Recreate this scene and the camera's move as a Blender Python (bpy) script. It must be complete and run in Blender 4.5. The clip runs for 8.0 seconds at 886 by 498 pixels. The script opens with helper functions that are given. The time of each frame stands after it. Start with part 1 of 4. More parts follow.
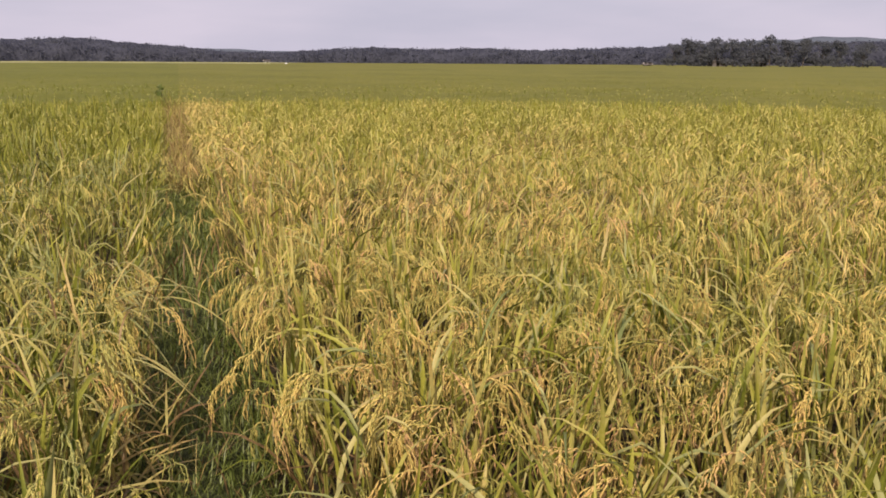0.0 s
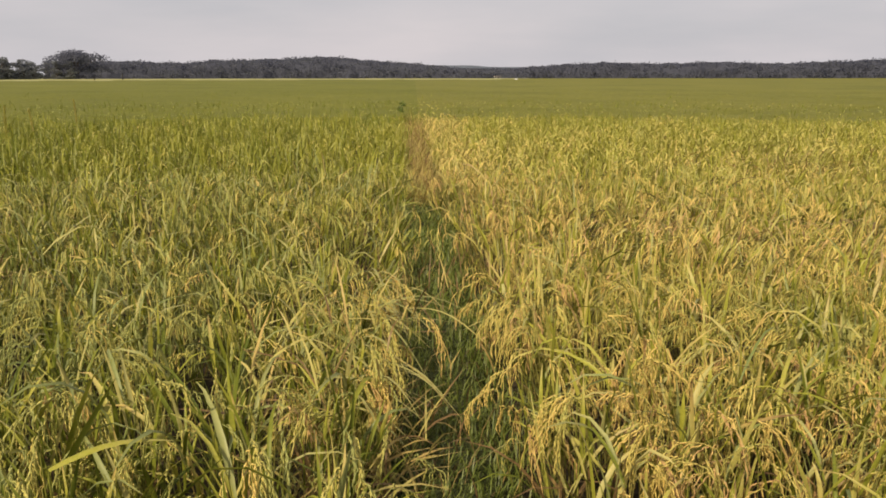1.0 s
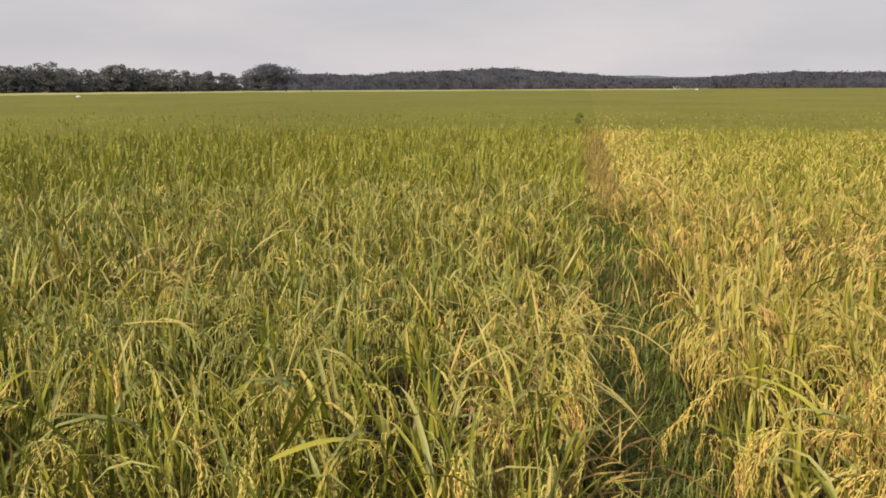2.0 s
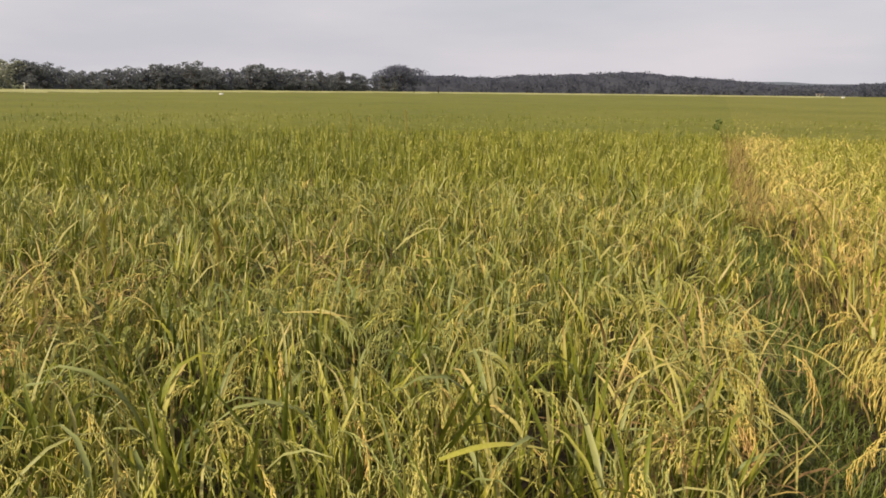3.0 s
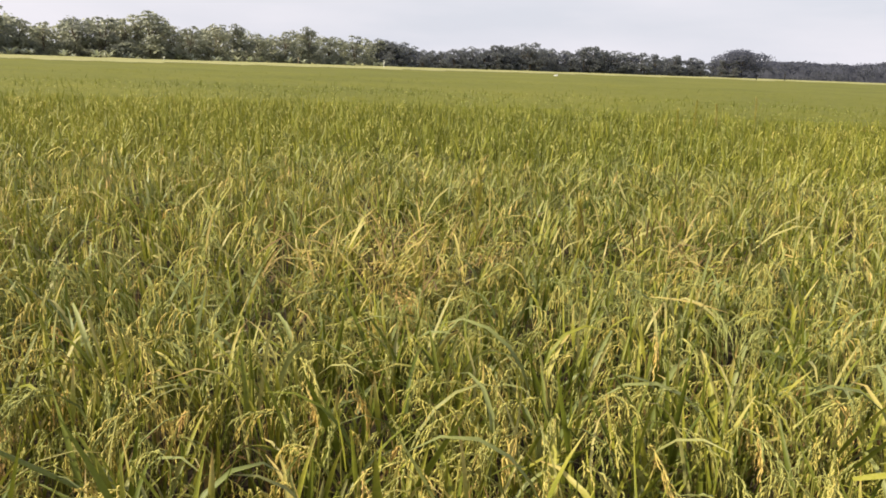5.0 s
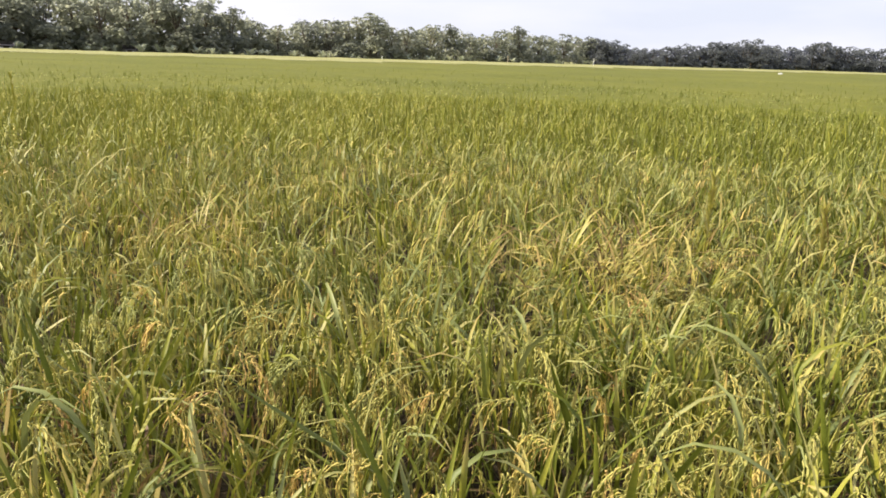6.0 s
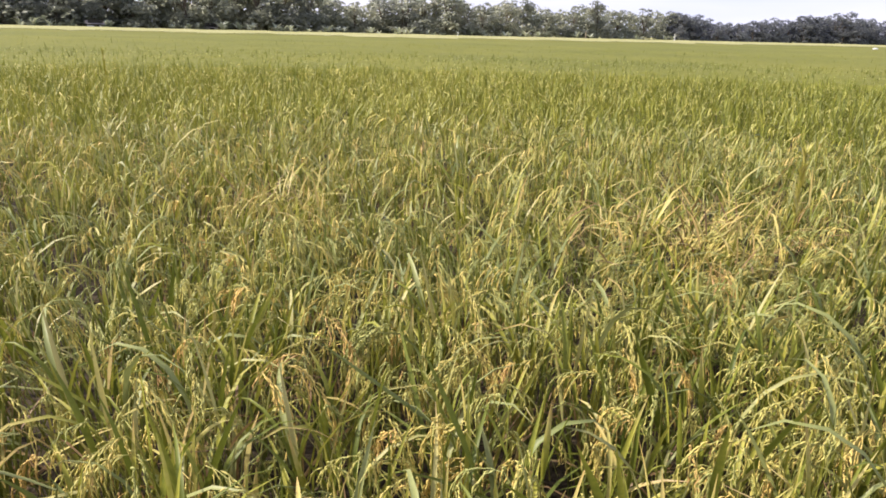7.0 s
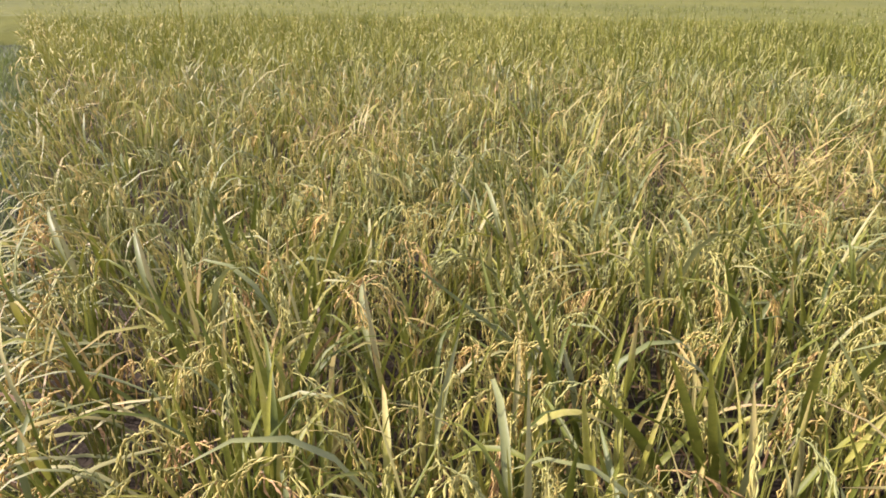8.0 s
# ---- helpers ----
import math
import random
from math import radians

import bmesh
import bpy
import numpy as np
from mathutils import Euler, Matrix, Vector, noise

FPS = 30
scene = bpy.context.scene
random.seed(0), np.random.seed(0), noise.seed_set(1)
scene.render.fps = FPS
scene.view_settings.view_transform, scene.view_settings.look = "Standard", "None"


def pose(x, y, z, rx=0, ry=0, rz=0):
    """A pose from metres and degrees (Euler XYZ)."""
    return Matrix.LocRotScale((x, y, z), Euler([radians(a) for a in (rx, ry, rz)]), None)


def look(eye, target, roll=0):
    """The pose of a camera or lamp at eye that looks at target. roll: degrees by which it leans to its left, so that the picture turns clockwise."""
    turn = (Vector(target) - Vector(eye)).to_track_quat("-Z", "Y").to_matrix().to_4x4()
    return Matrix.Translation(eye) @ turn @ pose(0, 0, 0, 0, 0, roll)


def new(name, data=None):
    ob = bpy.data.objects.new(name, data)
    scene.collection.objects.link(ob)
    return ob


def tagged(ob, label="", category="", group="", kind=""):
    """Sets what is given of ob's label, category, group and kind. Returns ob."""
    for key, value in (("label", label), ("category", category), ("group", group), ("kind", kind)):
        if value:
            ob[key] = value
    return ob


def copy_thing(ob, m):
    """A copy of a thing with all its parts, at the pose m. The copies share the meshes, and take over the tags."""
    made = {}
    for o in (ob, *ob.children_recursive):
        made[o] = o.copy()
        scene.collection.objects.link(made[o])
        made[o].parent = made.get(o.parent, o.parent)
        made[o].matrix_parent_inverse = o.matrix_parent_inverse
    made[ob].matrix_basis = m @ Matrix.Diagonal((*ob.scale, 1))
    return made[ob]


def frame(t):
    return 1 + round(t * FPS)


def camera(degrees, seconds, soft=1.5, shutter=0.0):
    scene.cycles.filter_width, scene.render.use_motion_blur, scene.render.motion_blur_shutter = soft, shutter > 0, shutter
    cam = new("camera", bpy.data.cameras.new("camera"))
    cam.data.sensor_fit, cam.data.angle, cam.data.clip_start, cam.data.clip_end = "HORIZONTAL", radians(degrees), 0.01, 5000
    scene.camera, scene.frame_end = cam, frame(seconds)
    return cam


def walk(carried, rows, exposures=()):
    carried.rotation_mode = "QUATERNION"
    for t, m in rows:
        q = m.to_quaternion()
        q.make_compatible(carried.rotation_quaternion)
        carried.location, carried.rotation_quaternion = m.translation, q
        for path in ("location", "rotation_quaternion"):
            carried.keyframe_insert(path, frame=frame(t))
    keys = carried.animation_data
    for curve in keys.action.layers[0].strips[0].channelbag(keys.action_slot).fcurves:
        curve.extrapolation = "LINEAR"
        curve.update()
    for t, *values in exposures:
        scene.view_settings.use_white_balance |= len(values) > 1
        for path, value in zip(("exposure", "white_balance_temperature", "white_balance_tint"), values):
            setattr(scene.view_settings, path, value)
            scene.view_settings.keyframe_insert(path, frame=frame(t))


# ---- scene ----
cam = camera(57.99, 8.0, 1.75)
# seconds, eye x, y, z, yaw (to the left), pitch, roll
ROWS = [
    (0, 0.000, 0.000, 1.591, 0.00, -13.17, 0.36),
    (0.5, -0.083, -0.020, 1.601, 8.09, -12.89, 0.60),
    (1, -0.134, -0.045, 1.629, 15.99, -12.16, -0.06),
    (1.5, -0.187, -0.069, 1.634, 22.50, -11.32, -0.10),
    (2, -0.240, -0.075, 1.639, 28.21, -11.38, -0.29),
    (2.2, -0.268, -0.078, 1.638, 29.91, -11.11, -0.27),
    (3.3, -0.447, -0.137, 1.619, 39.65, -11.45, 0.99),
    (3.5, -0.466, -0.152, 1.617, 41.51, -11.50, 1.14),
    (4, -0.509, -0.187, 1.609, 46.44, -11.73, 1.34),
    (4.2, -0.522, -0.208, 1.610, 49.24, -12.18, 1.29),
    (5.3, -0.588, -0.363, 1.609, 63.46, -13.34, 1.99),
    (5.5, -0.599, -0.391, 1.603, 66.43, -13.69, 1.62),
    (6, -0.613, -0.453, 1.598, 74.02, -13.51, 1.79),
    (6.5, -0.613, -0.478, 1.587, 77.12, -14.60, 2.07),
    (7, -0.608, -0.488, 1.577, 79.30, -15.25, 1.49),
    (7.5, -0.599, -0.498, 1.551, 80.72, -16.74, 1.38),
    (8, -0.602, -0.526, 1.486, 84.27, -18.64, 0.64),
]


def gaze(x, y, z, yaw, pitch, roll):
    a, b = radians(yaw), radians(pitch)
    way = Vector((-math.sin(a) * math.cos(b), math.cos(a) * math.cos(b), math.sin(b)))
    return look((x, y, z), Vector((x, y, z)) + way, roll)


walk(cam, [(t, gaze(*r)) for t, *r in ROWS],
     [(0.0, -0.25, 6400, 22), (0.5, -0.28, 6800, 13), (1.2, -0.26, 7000, 10), (2.0, -0.18, 7000, 10), (3.5, -0.12, 6650, 10),
      (5.5, 0.33, 6450, 8), (6.5, 0.50, 6050, 12), (7.0, 0.55, 5900, 18), (8.0, 0.62, 5650, 31)])

# ---- world and sun ----
SUN_AZ, SUN_EL = 168.0, 40.0          # degrees to the left of +y, and above the horizon
world = bpy.data.worlds.new("hazy_sky")
scene.world = world
world.use_nodes = True
wt = world.node_tree
wt.nodes.clear()
w_out = wt.nodes.new("ShaderNodeOutputWorld")
w_bg = wt.nodes.new("ShaderNodeBackground")
w_sky = wt.nodes.new("ShaderNodeTexSky")
w_sky.sky_type, w_sky.sun_disc = "NISHITA", False
w_sky.sun_elevation, w_sky.sun_rotation = radians(SUN_EL), radians(-SUN_AZ)
w_sky.air_density, w_sky.dust_density, w_sky.ozone_density = 1.0, 4.0, 1.0
w_co = wt.nodes.new("ShaderNodeTexCoord")
w_map = wt.nodes.new("ShaderNodeMapping")
w_map.inputs["Scale"].default_value = (1.0, 1.0, 5.0)
w_noise = wt.nodes.new("ShaderNodeTexNoise")
w_noise.inputs["Scale"].default_value, w_noise.inputs["Detail"].default_value = 2.6, 5.0
w_ramp = wt.nodes.new("ShaderNodeValToRGB")
w_ramp.color_ramp.elements[0].position, w_ramp.color_ramp.elements[0].color = 0.35, (6.4, 6.5, 7.3, 1)
w_ramp.color_ramp.elements[1].position, w_ramp.color_ramp.elements[1].color = 0.68, (7.9, 7.6, 8.3, 1)
w_mix = wt.nodes.new("ShaderNodeMixRGB")
w_sep = wt.nodes.new("ShaderNodeSeparateXYZ")
w_veil = wt.nodes.new("ShaderNodeMapRange")       # the haze is thick towards the horizon and thins out overhead
w_veil.inputs["From Min"].default_value, w_veil.inputs["From Max"].default_value = 0.0, 0.7
w_veil.inputs["To Min"].default_value, w_veil.inputs["To Max"].default_value = 0.90, 0.36
wt.links.new(w_co.outputs["Generated"], w_sep.inputs["Vector"])
wt.links.new(w_sep.outputs["Z"], w_veil.inputs["Value"])
wt.links.new(w_veil.outputs["Result"], w_mix.inputs["Fac"])
w_bg.inputs["Strength"].default_value = 0.110
wt.links.new(w_co.outputs["Generated"], w_map.inputs["Vector"])
wt.links.new(w_map.outputs["Vector"], w_noise.inputs["Vector"])
wt.links.new(w_noise.outputs["Fac"], w_ramp.inputs["Fac"])
wt.links.new(w_sky.outputs["Color"], w_mix.inputs["Color1"])
wt.links.new(w_ramp.outputs["Color"], w_mix.inputs["Color2"])
wt.links.new(w_mix.outputs["Color"], w_bg.inputs["Color"])
wt.links.new(w_bg.outputs["Background"], w_out.inputs["Surface"])

sun = new("sun", bpy.data.lights.new("sun", "SUN"))
sun.data.energy, sun.data.angle, sun.data.color = 4.9, radians(1.5), (1.0, 0.89, 0.70)
_a, _e = radians(SUN_AZ), radians(SUN_EL)
sun.matrix_world = look((0, 0, 60), (math.sin(_a) * math.cos(_e), -math.cos(_a) * math.cos(_e), 60 - math.sin(_e)))

# ---- materials ----
rng = np.random.default_rng(7)


def ramp_node(tree, stops):
    node = tree.nodes.new("ShaderNodeValToRGB")
    el = node.color_ramp.elements
    while len(el) < len(stops):
        el.new(0.5)
    for e, (pos, col) in zip(el, stops):
        e.position, e.color = pos, (*col, 1)
    return node


def base_material(name, rough=0.6, spec=0.4):
    m = bpy.data.materials.new(name)
    m.use_nodes = True
    t = m.node_tree
    b = t.nodes["Principled BSDF"]
    b.inputs["Roughness"].default_value = rough
    b.inputs["Specular IOR Level"].default_value = spec
    return m, t, b


def blade_material(name, stops, translucent=0.35, rough=0.45, spec=0.5, spread=0.16, grain=90.0):
    """Plant tissue: colour from the blade's own ripeness ("tone"), object by object, with fine streaks and light shining through."""
    m, t, b = base_material(name, rough, spec)
    att = t.nodes.new("ShaderNodeAttribute")
    att.attribute_name = "tone"
    info = t.nodes.new("ShaderNodeObjectInfo")
    geo = t.nodes.new("ShaderNodeNewGeometry")
    co = t.nodes.new("ShaderNodeTexCoord")
    fine = t.nodes.new("ShaderNodeTexNoise")
    fine.inputs["Scale"].default_value, fine.inputs["Detail"].default_value = grain, 3.0
    t.links.new(co.outputs["Object"], fine.inputs["Vector"])
    def math_node(op, a, bb):
        n = t.nodes.new("ShaderNodeMath")
        n.operation = op
        for i, v in enumerate((a, bb)):
            if isinstance(v, (int, float)):
                n.inputs[i].default_value = v
            else:
                t.links.new(v, n.inputs[i])
        return n.outputs[0]
    r = math_node("MULTIPLY_ADD", info.outputs["Random"], spread)
    r.node.inputs[2].default_value = -spread / 2
    f = math_node("MULTIPLY_ADD", fine.outputs["Fac"], 0.22)
    f.node.inputs[2].default_value = -0.11
    isl = math_node("MULTIPLY_ADD", geo.outputs["Random Per Island"], spread * 0.6)
    isl.node.inputs[2].default_value = -spread * 0.3
    tone = math_node("ADD", math_node("ADD", att.outputs["Fac"], r), math_node("ADD", f, isl))
    ramp = ramp_node(t, stops)
    t.links.new(tone, ramp.inputs["Fac"])
    t.links.new(ramp.outputs["Color"], b.inputs["Base Color"])
    if translucent > 0:
        tr = t.nodes.new("ShaderNodeBsdfTranslucent")
        t.links.new(ramp.outputs["Color"], tr.inputs["Color"])
        mix = t.nodes.new("ShaderNodeMixShader")
        mix.inputs["Fac"].default_value = translucent
        t.links.new(b.outputs["BSDF"], mix.inputs[1])
        t.links.new(tr.outputs["BSDF"], mix.inputs[2])
        t.links.new(mix.outputs["Shader"], t.nodes["Material Output"].inputs["Surface"])
    return m


LEAF = blade_material("rice_leaf", [(0.0, (0.085, 0.112, 0.014)), (0.3, (0.178, 0.200, 0.026)), (0.52, (0.375, 0.360, 0.053)),
                                    (0.68, (0.50, 0.435, 0.135)), (0.82, (0.53, 0.385, 0.125)), (1.0, (0.21, 0.130, 0.055))], rough=0.48, spec=0.28, translucent=0.22)
PALE_LEAF = blade_material("ageing_rice_leaf", [(0.0, (0.18, 0.215, 0.062)), (0.35, (0.285, 0.30, 0.105)), (0.7, (0.51, 0.44, 0.155)), (1.0, (0.40, 0.27, 0.12))],
                           rough=0.48, spec=0.3, translucent=0.18)
GRAIN = blade_material("rice_grain", [(0.0, (0.35, 0.37, 0.115)), (0.35, (0.545, 0.485, 0.125)), (0.7, (0.77, 0.56, 0.165)), (1.0, (0.60, 0.37, 0.16))],
                       translucent=0.12, rough=0.55, spec=0.35, spread=0.3, grain=160.0)
CULM = blade_material("rice_culm", [(0.0, (0.10, 0.15, 0.022)), (0.5, (0.26, 0.25, 0.05)), (1.0, (0.30, 0.19, 0.09))], translucent=0.1)
GRASS = blade_material("bund_grass", [(0.0, (0.105, 0.145, 0.026)), (0.5, (0.215, 0.26, 0.05)), (1.0, (0.37, 0.33, 0.11))])
# Near wood and scrub: greens paled and greyed, with air haze mixed into them.
HAZED_FOLIAGE = blade_material("hazed_tree_foliage", [(0.0, (0.265, 0.275, 0.245)), (0.4, (0.335, 0.35, 0.285)), (0.75, (0.415, 0.425, 0.31)), (1.0, (0.46, 0.42, 0.34))],
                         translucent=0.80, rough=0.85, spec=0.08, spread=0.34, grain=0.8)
# Far wood and rain tree: blue-grey distance haze is painted into the leaf colours.
HAZED_FAR_FOLIAGE = blade_material("hazed_far_foliage", [(0.0, (0.130, 0.138, 0.182)), (0.5, (0.150, 0.158, 0.198)), (1.0, (0.175, 0.183, 0.210))],
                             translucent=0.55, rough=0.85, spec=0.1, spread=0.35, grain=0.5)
# Mid wood and edge trees: leaf colours lightened and blued to carry the haze.
HAZED_MID_FOLIAGE = blade_material("hazed_mid_foliage", [(0.0, (0.17, 0.18, 0.192)), (0.5, (0.205, 0.217, 0.222)), (1.0, (0.245, 0.257, 0.245))],
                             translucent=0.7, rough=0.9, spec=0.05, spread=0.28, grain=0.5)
BANANA = blade_material("banana_leaf", [(0.0, (0.27, 0.31, 0.20)), (0.5, (0.42, 0.45, 0.32)), (1.0, (0.58, 0.58, 0.48))], translucent=0.3, rough=0.4, spread=0.4, grain=4.0)


def ground_material(name, stops, scale, bump=0.3, rough=0.9, detail_scale=None):
    m, t, b = base_material(name, rough, 0.2)
    geo = t.nodes.new("ShaderNodeNewGeometry")
    big = t.nodes.new("ShaderNodeTexNoise")
    big.inputs["Scale"].default_value, big.inputs["Detail"].default_value = scale, 6.0
    small = t.nodes.new("ShaderNodeTexNoise")
    small.inputs["Scale"].default_value, small.inputs["Detail"].default_value = detail_scale or scale * 20, 4.0
    for n in (big, small):
        t.links.new(geo.outputs["Position"], n.inputs["Vector"])
    mix = t.nodes.new("ShaderNodeMath")
    mix.operation = "MULTIPLY_ADD"
    mix.inputs[1].default_value = 0.45
    half = t.nodes.new("ShaderNodeMath")
    half.operation = "MULTIPLY"
    half.inputs[1].default_value = 0.55
    t.links.new(big.outputs["Fac"], half.inputs[0])
    t.links.new(small.outputs["Fac"], mix.inputs[0])
    t.links.new(half.outputs[0], mix.inputs[2])
    ramp = ramp_node(t, stops)
    t.links.new(mix.outputs[0], ramp.inputs["Fac"])
    t.links.new(ramp.outputs["Color"], b.inputs["Base Color"])
    bp = t.nodes.new("ShaderNodeBump")
    bp.inputs["Strength"].default_value, bp.inputs["Distance"].default_value = bump, 0.05
    t.links.new(small.outputs["Fac"], bp.inputs["Height"])
    t.links.new(bp.outputs["Normal"], b.inputs["Normal"])
    return m


SOIL = ground_material("paddy_mud", [(0.3, (0.024, 0.018, 0.011)), (0.55, (0.048, 0.036, 0.020)), (0.75, (0.085, 0.062, 0.034))], 1.5, 0.6)
TURF = ground_material("bund_soil", [(0.3, (0.04, 0.05, 0.02)), (0.55, (0.075, 0.085, 0.032)), (0.75, (0.13, 0.10, 0.05))], 2.0, 0.8)
CANOPY = ground_material("rice_canopy", [(0.30, (0.096, 0.106, 0.016)), (0.48, (0.142, 0.147, 0.022)), (0.62, (0.175, 0.173, 0.027)), (0.75, (0.215, 0.20, 0.036))], 0.09, 1.0, 0.85, 3.0)
PALE = ground_material("ripe_canopy", [(0.30, (0.25, 0.25, 0.09)), (0.5, (0.33, 0.32, 0.13)), (0.7, (0.42, 0.39, 0.20))], 0.06, 0.8, 0.9, 2.0)
RIPENING = ground_material("ripening_canopy", [(0.30, (0.112, 0.117, 0.019)), (0.48, (0.162, 0.159, 0.027)), (0.62, (0.198, 0.187, 0.034)), (0.75, (0.24, 0.213, 0.045))], 0.09, 1.0, 0.85, 3.0)
# The blue-grey of the ridges is distance haze put into the base colour.
HAZED_RIDGE = ground_material("hazed_wooded_ridge", [(0.3, (0.10, 0.12, 0.15)), (0.7, (0.14, 0.16, 0.19))], 0.01, 0.2)
BARK = ground_material("bark", [(0.3, (0.07, 0.055, 0.04)), (0.7, (0.19, 0.155, 0.115))], 1.2, 0.8)
PLASTER = ground_material("lime_plaster", [(0.3, (0.50, 0.48, 0.44)), (0.7, (0.66, 0.64, 0.60))], 0.8, 0.2)
ROOFING = ground_material("weathered_sheet_roof", [(0.3, (0.17, 0.15, 0.14)), (0.7, (0.28, 0.25, 0.23))], 0.6, 0.2, 0.6)
DARK = ground_material("dark_opening", [(0.3, (0.02, 0.02, 0.02)), (0.7, (0.05, 0.045, 0.04))], 2.0, 0.1)
WHITE = ground_material("white_plastic", [(0.3, (0.62, 0.62, 0.60)), (0.7, (0.80, 0.80, 0.78))], 3.0, 0.2, 0.5)
WOOD = ground_material("weathered_wood", [(0.3, (0.22, 0.18, 0.13)), (0.7, (0.42, 0.36, 0.27))], 5.0, 0.4)

# ---- mesh helpers: a piece is (points, quads, tris, tone per point) ----


def piece(v, q=(), t=(), tone=0.0):
    v = np.asarray(v, float).reshape(-1, 3)
    tone = np.full(len(v), tone) if np.isscalar(tone) else np.asarray(tone, float)
    return v, np.asarray(q, int).reshape(-1, 4), np.asarray(t, int).reshape(-1, 3), tone


def join(pieces):
    o, V, Q, T, N = 0, [], [], [], []
    for v, q, t, n in pieces:
        V.append(v), Q.append(q + o), T.append(t + o), N.append(n)
        o += len(v)
    return np.concatenate(V), np.concatenate(Q), np.concatenate(T), np.concatenate(N)


def mesh_of(name, pc, mats, slots=None, smooth=False):
    """One mesh from a piece; slots: the material index of each quad, then each tri."""
    v, q, t, tone = pc
    me = bpy.data.meshes.new(name)
    me.vertices.add(len(v))
    me.vertices.foreach_set("co", v.astype(np.float32).ravel())
    loops = np.concatenate([q.ravel(), t.ravel()]).astype(np.int32)
    me.loops.add(len(loops))
    me.loops.foreach_set("vertex_index", loops)
    count = np.concatenate([np.full(len(q), 4), np.full(len(t), 3)]).astype(np.int32)
    me.polygons.add(len(count))
    me.polygons.foreach_set("loop_start", (np.cumsum(count) - count).astype(np.int32))
    me.polygons.foreach_set("loop_total", count)
    for m in mats:
        me.materials.append(m)
    if slots is not None:
        me.polygons.foreach_set("material_index", np.asarray(slots, np.int32))
    if smooth:
        me.polygons.foreach_set("use_smooth", np.ones(len(count), bool))
    at = me.attributes.new("tone", "FLOAT", "POINT")
    at.data.foreach_set("value", tone.astype(np.float32))
    me.update(calc_edges=True)
    return me


def part(name, mesh, parent, label=""):
    ob = new(name, mesh)
    ob.parent = parent
    return tagged(ob, label)


def curve_points(base, az, th0, th1, length, n, power=1.0):
    """A line that starts th0 radians off the vertical and bends to th1, in the upright plane of azimuth az."""
    s = np.linspace(0, 1, n)
    th = th0 + (th1 - th0) * s ** power
    step = length / (n - 1)
    h = np.concatenate([[0], np.cumsum(np.sin((th[1:] + th[:-1]) / 2) * step)])
    z = np.concatenate([[0], np.cumsum(np.cos((th[1:] + th[:-1]) / 2) * step)])
    p = np.stack([h * math.cos(az), h * math.sin(az), z], -1) + np.asarray(base)
    tan = np.stack([np.sin(th) * math.cos(az), np.sin(th) * math.sin(az), np.cos(th)], -1)
    return p, tan, s


def blade(base, az, th0, th1, length, width, n=6, power=1.4, tone=0.3, dry=0.25, fold=0.25, twist=0.0, kink=False):
    """A leaf: a ribbon that tapers to a point, folded along its midrib when fold > 0."""
    p, tan, s = curve_points(base, az, th0, th1, length, n, power)
    if kink:
        k = n // 2
        p[k:, 2] -= np.linspace(0, 0.6, n - k) ** 1.2 * length * 0.5
    side = np.array([-math.sin(az), math.cos(az), 0.0])
    nor = np.cross(tan, side)
    tw = twist * s
    across = side * np.cos(tw)[:, None] + nor * np.sin(tw)[:, None]
    w = width * np.minimum(1.0, 0.45 + 2.2 * s) * (1 - s ** 2.6) * 0.5
    w[-1] = 0.0006
    left, right = p - across * w[:, None], p + across * w[:, None]
    tn = tone + dry * s ** 2
    if fold > 0:
        mid = p - nor * (w * fold * 1.6)[:, None]
        v = np.stack([left, mid, right], 1).reshape(-1, 3)
        i = np.arange(n - 1) * 3
        q = np.concatenate([np.stack([i, i + 1, i + 4, i + 3], -1), np.stack([i + 1, i + 2, i + 5, i + 4], -1)])
        return piece(v, q, (), np.repeat(tn, 3))
    v = np.stack([left, right], 1).reshape(-1, 3)
    i = np.arange(n - 1) * 2
    return piece(v, np.stack([i, i + 1, i + 3, i + 2], -1), (), np.repeat(tn, 2))


def stalk(p, r0, r1, tone=0.3, sides=3):
    """A thin tapered stem along the points p."""
    n = len(p)
    d = np.gradient(p, axis=0)
    d /= np.linalg.norm(d, axis=1, keepdims=True) + 1e-9
    a = np.cross(d, [0.31, 0.77, 0.55])
    a /= np.linalg.norm(a, axis=1, keepdims=True) + 1e-9
    b = np.cross(d, a)
    r = np.linspace(r0, r1, n)[:, None]
    ring = [p + r * (a * math.cos(2 * math.pi * k / sides) + b * math.sin(2 * math.pi * k / sides)) for k in range(sides)]
    v = np.stack(ring, 1).reshape(-1, 3)
    q = [(i * sides + k, i * sides + (k + 1) % sides, (i + 1) * sides + (k + 1) % sides, (i + 1) * sides + k) for i in range(n - 1) for k in range(sides)]
    return piece(v, q, (), tone)


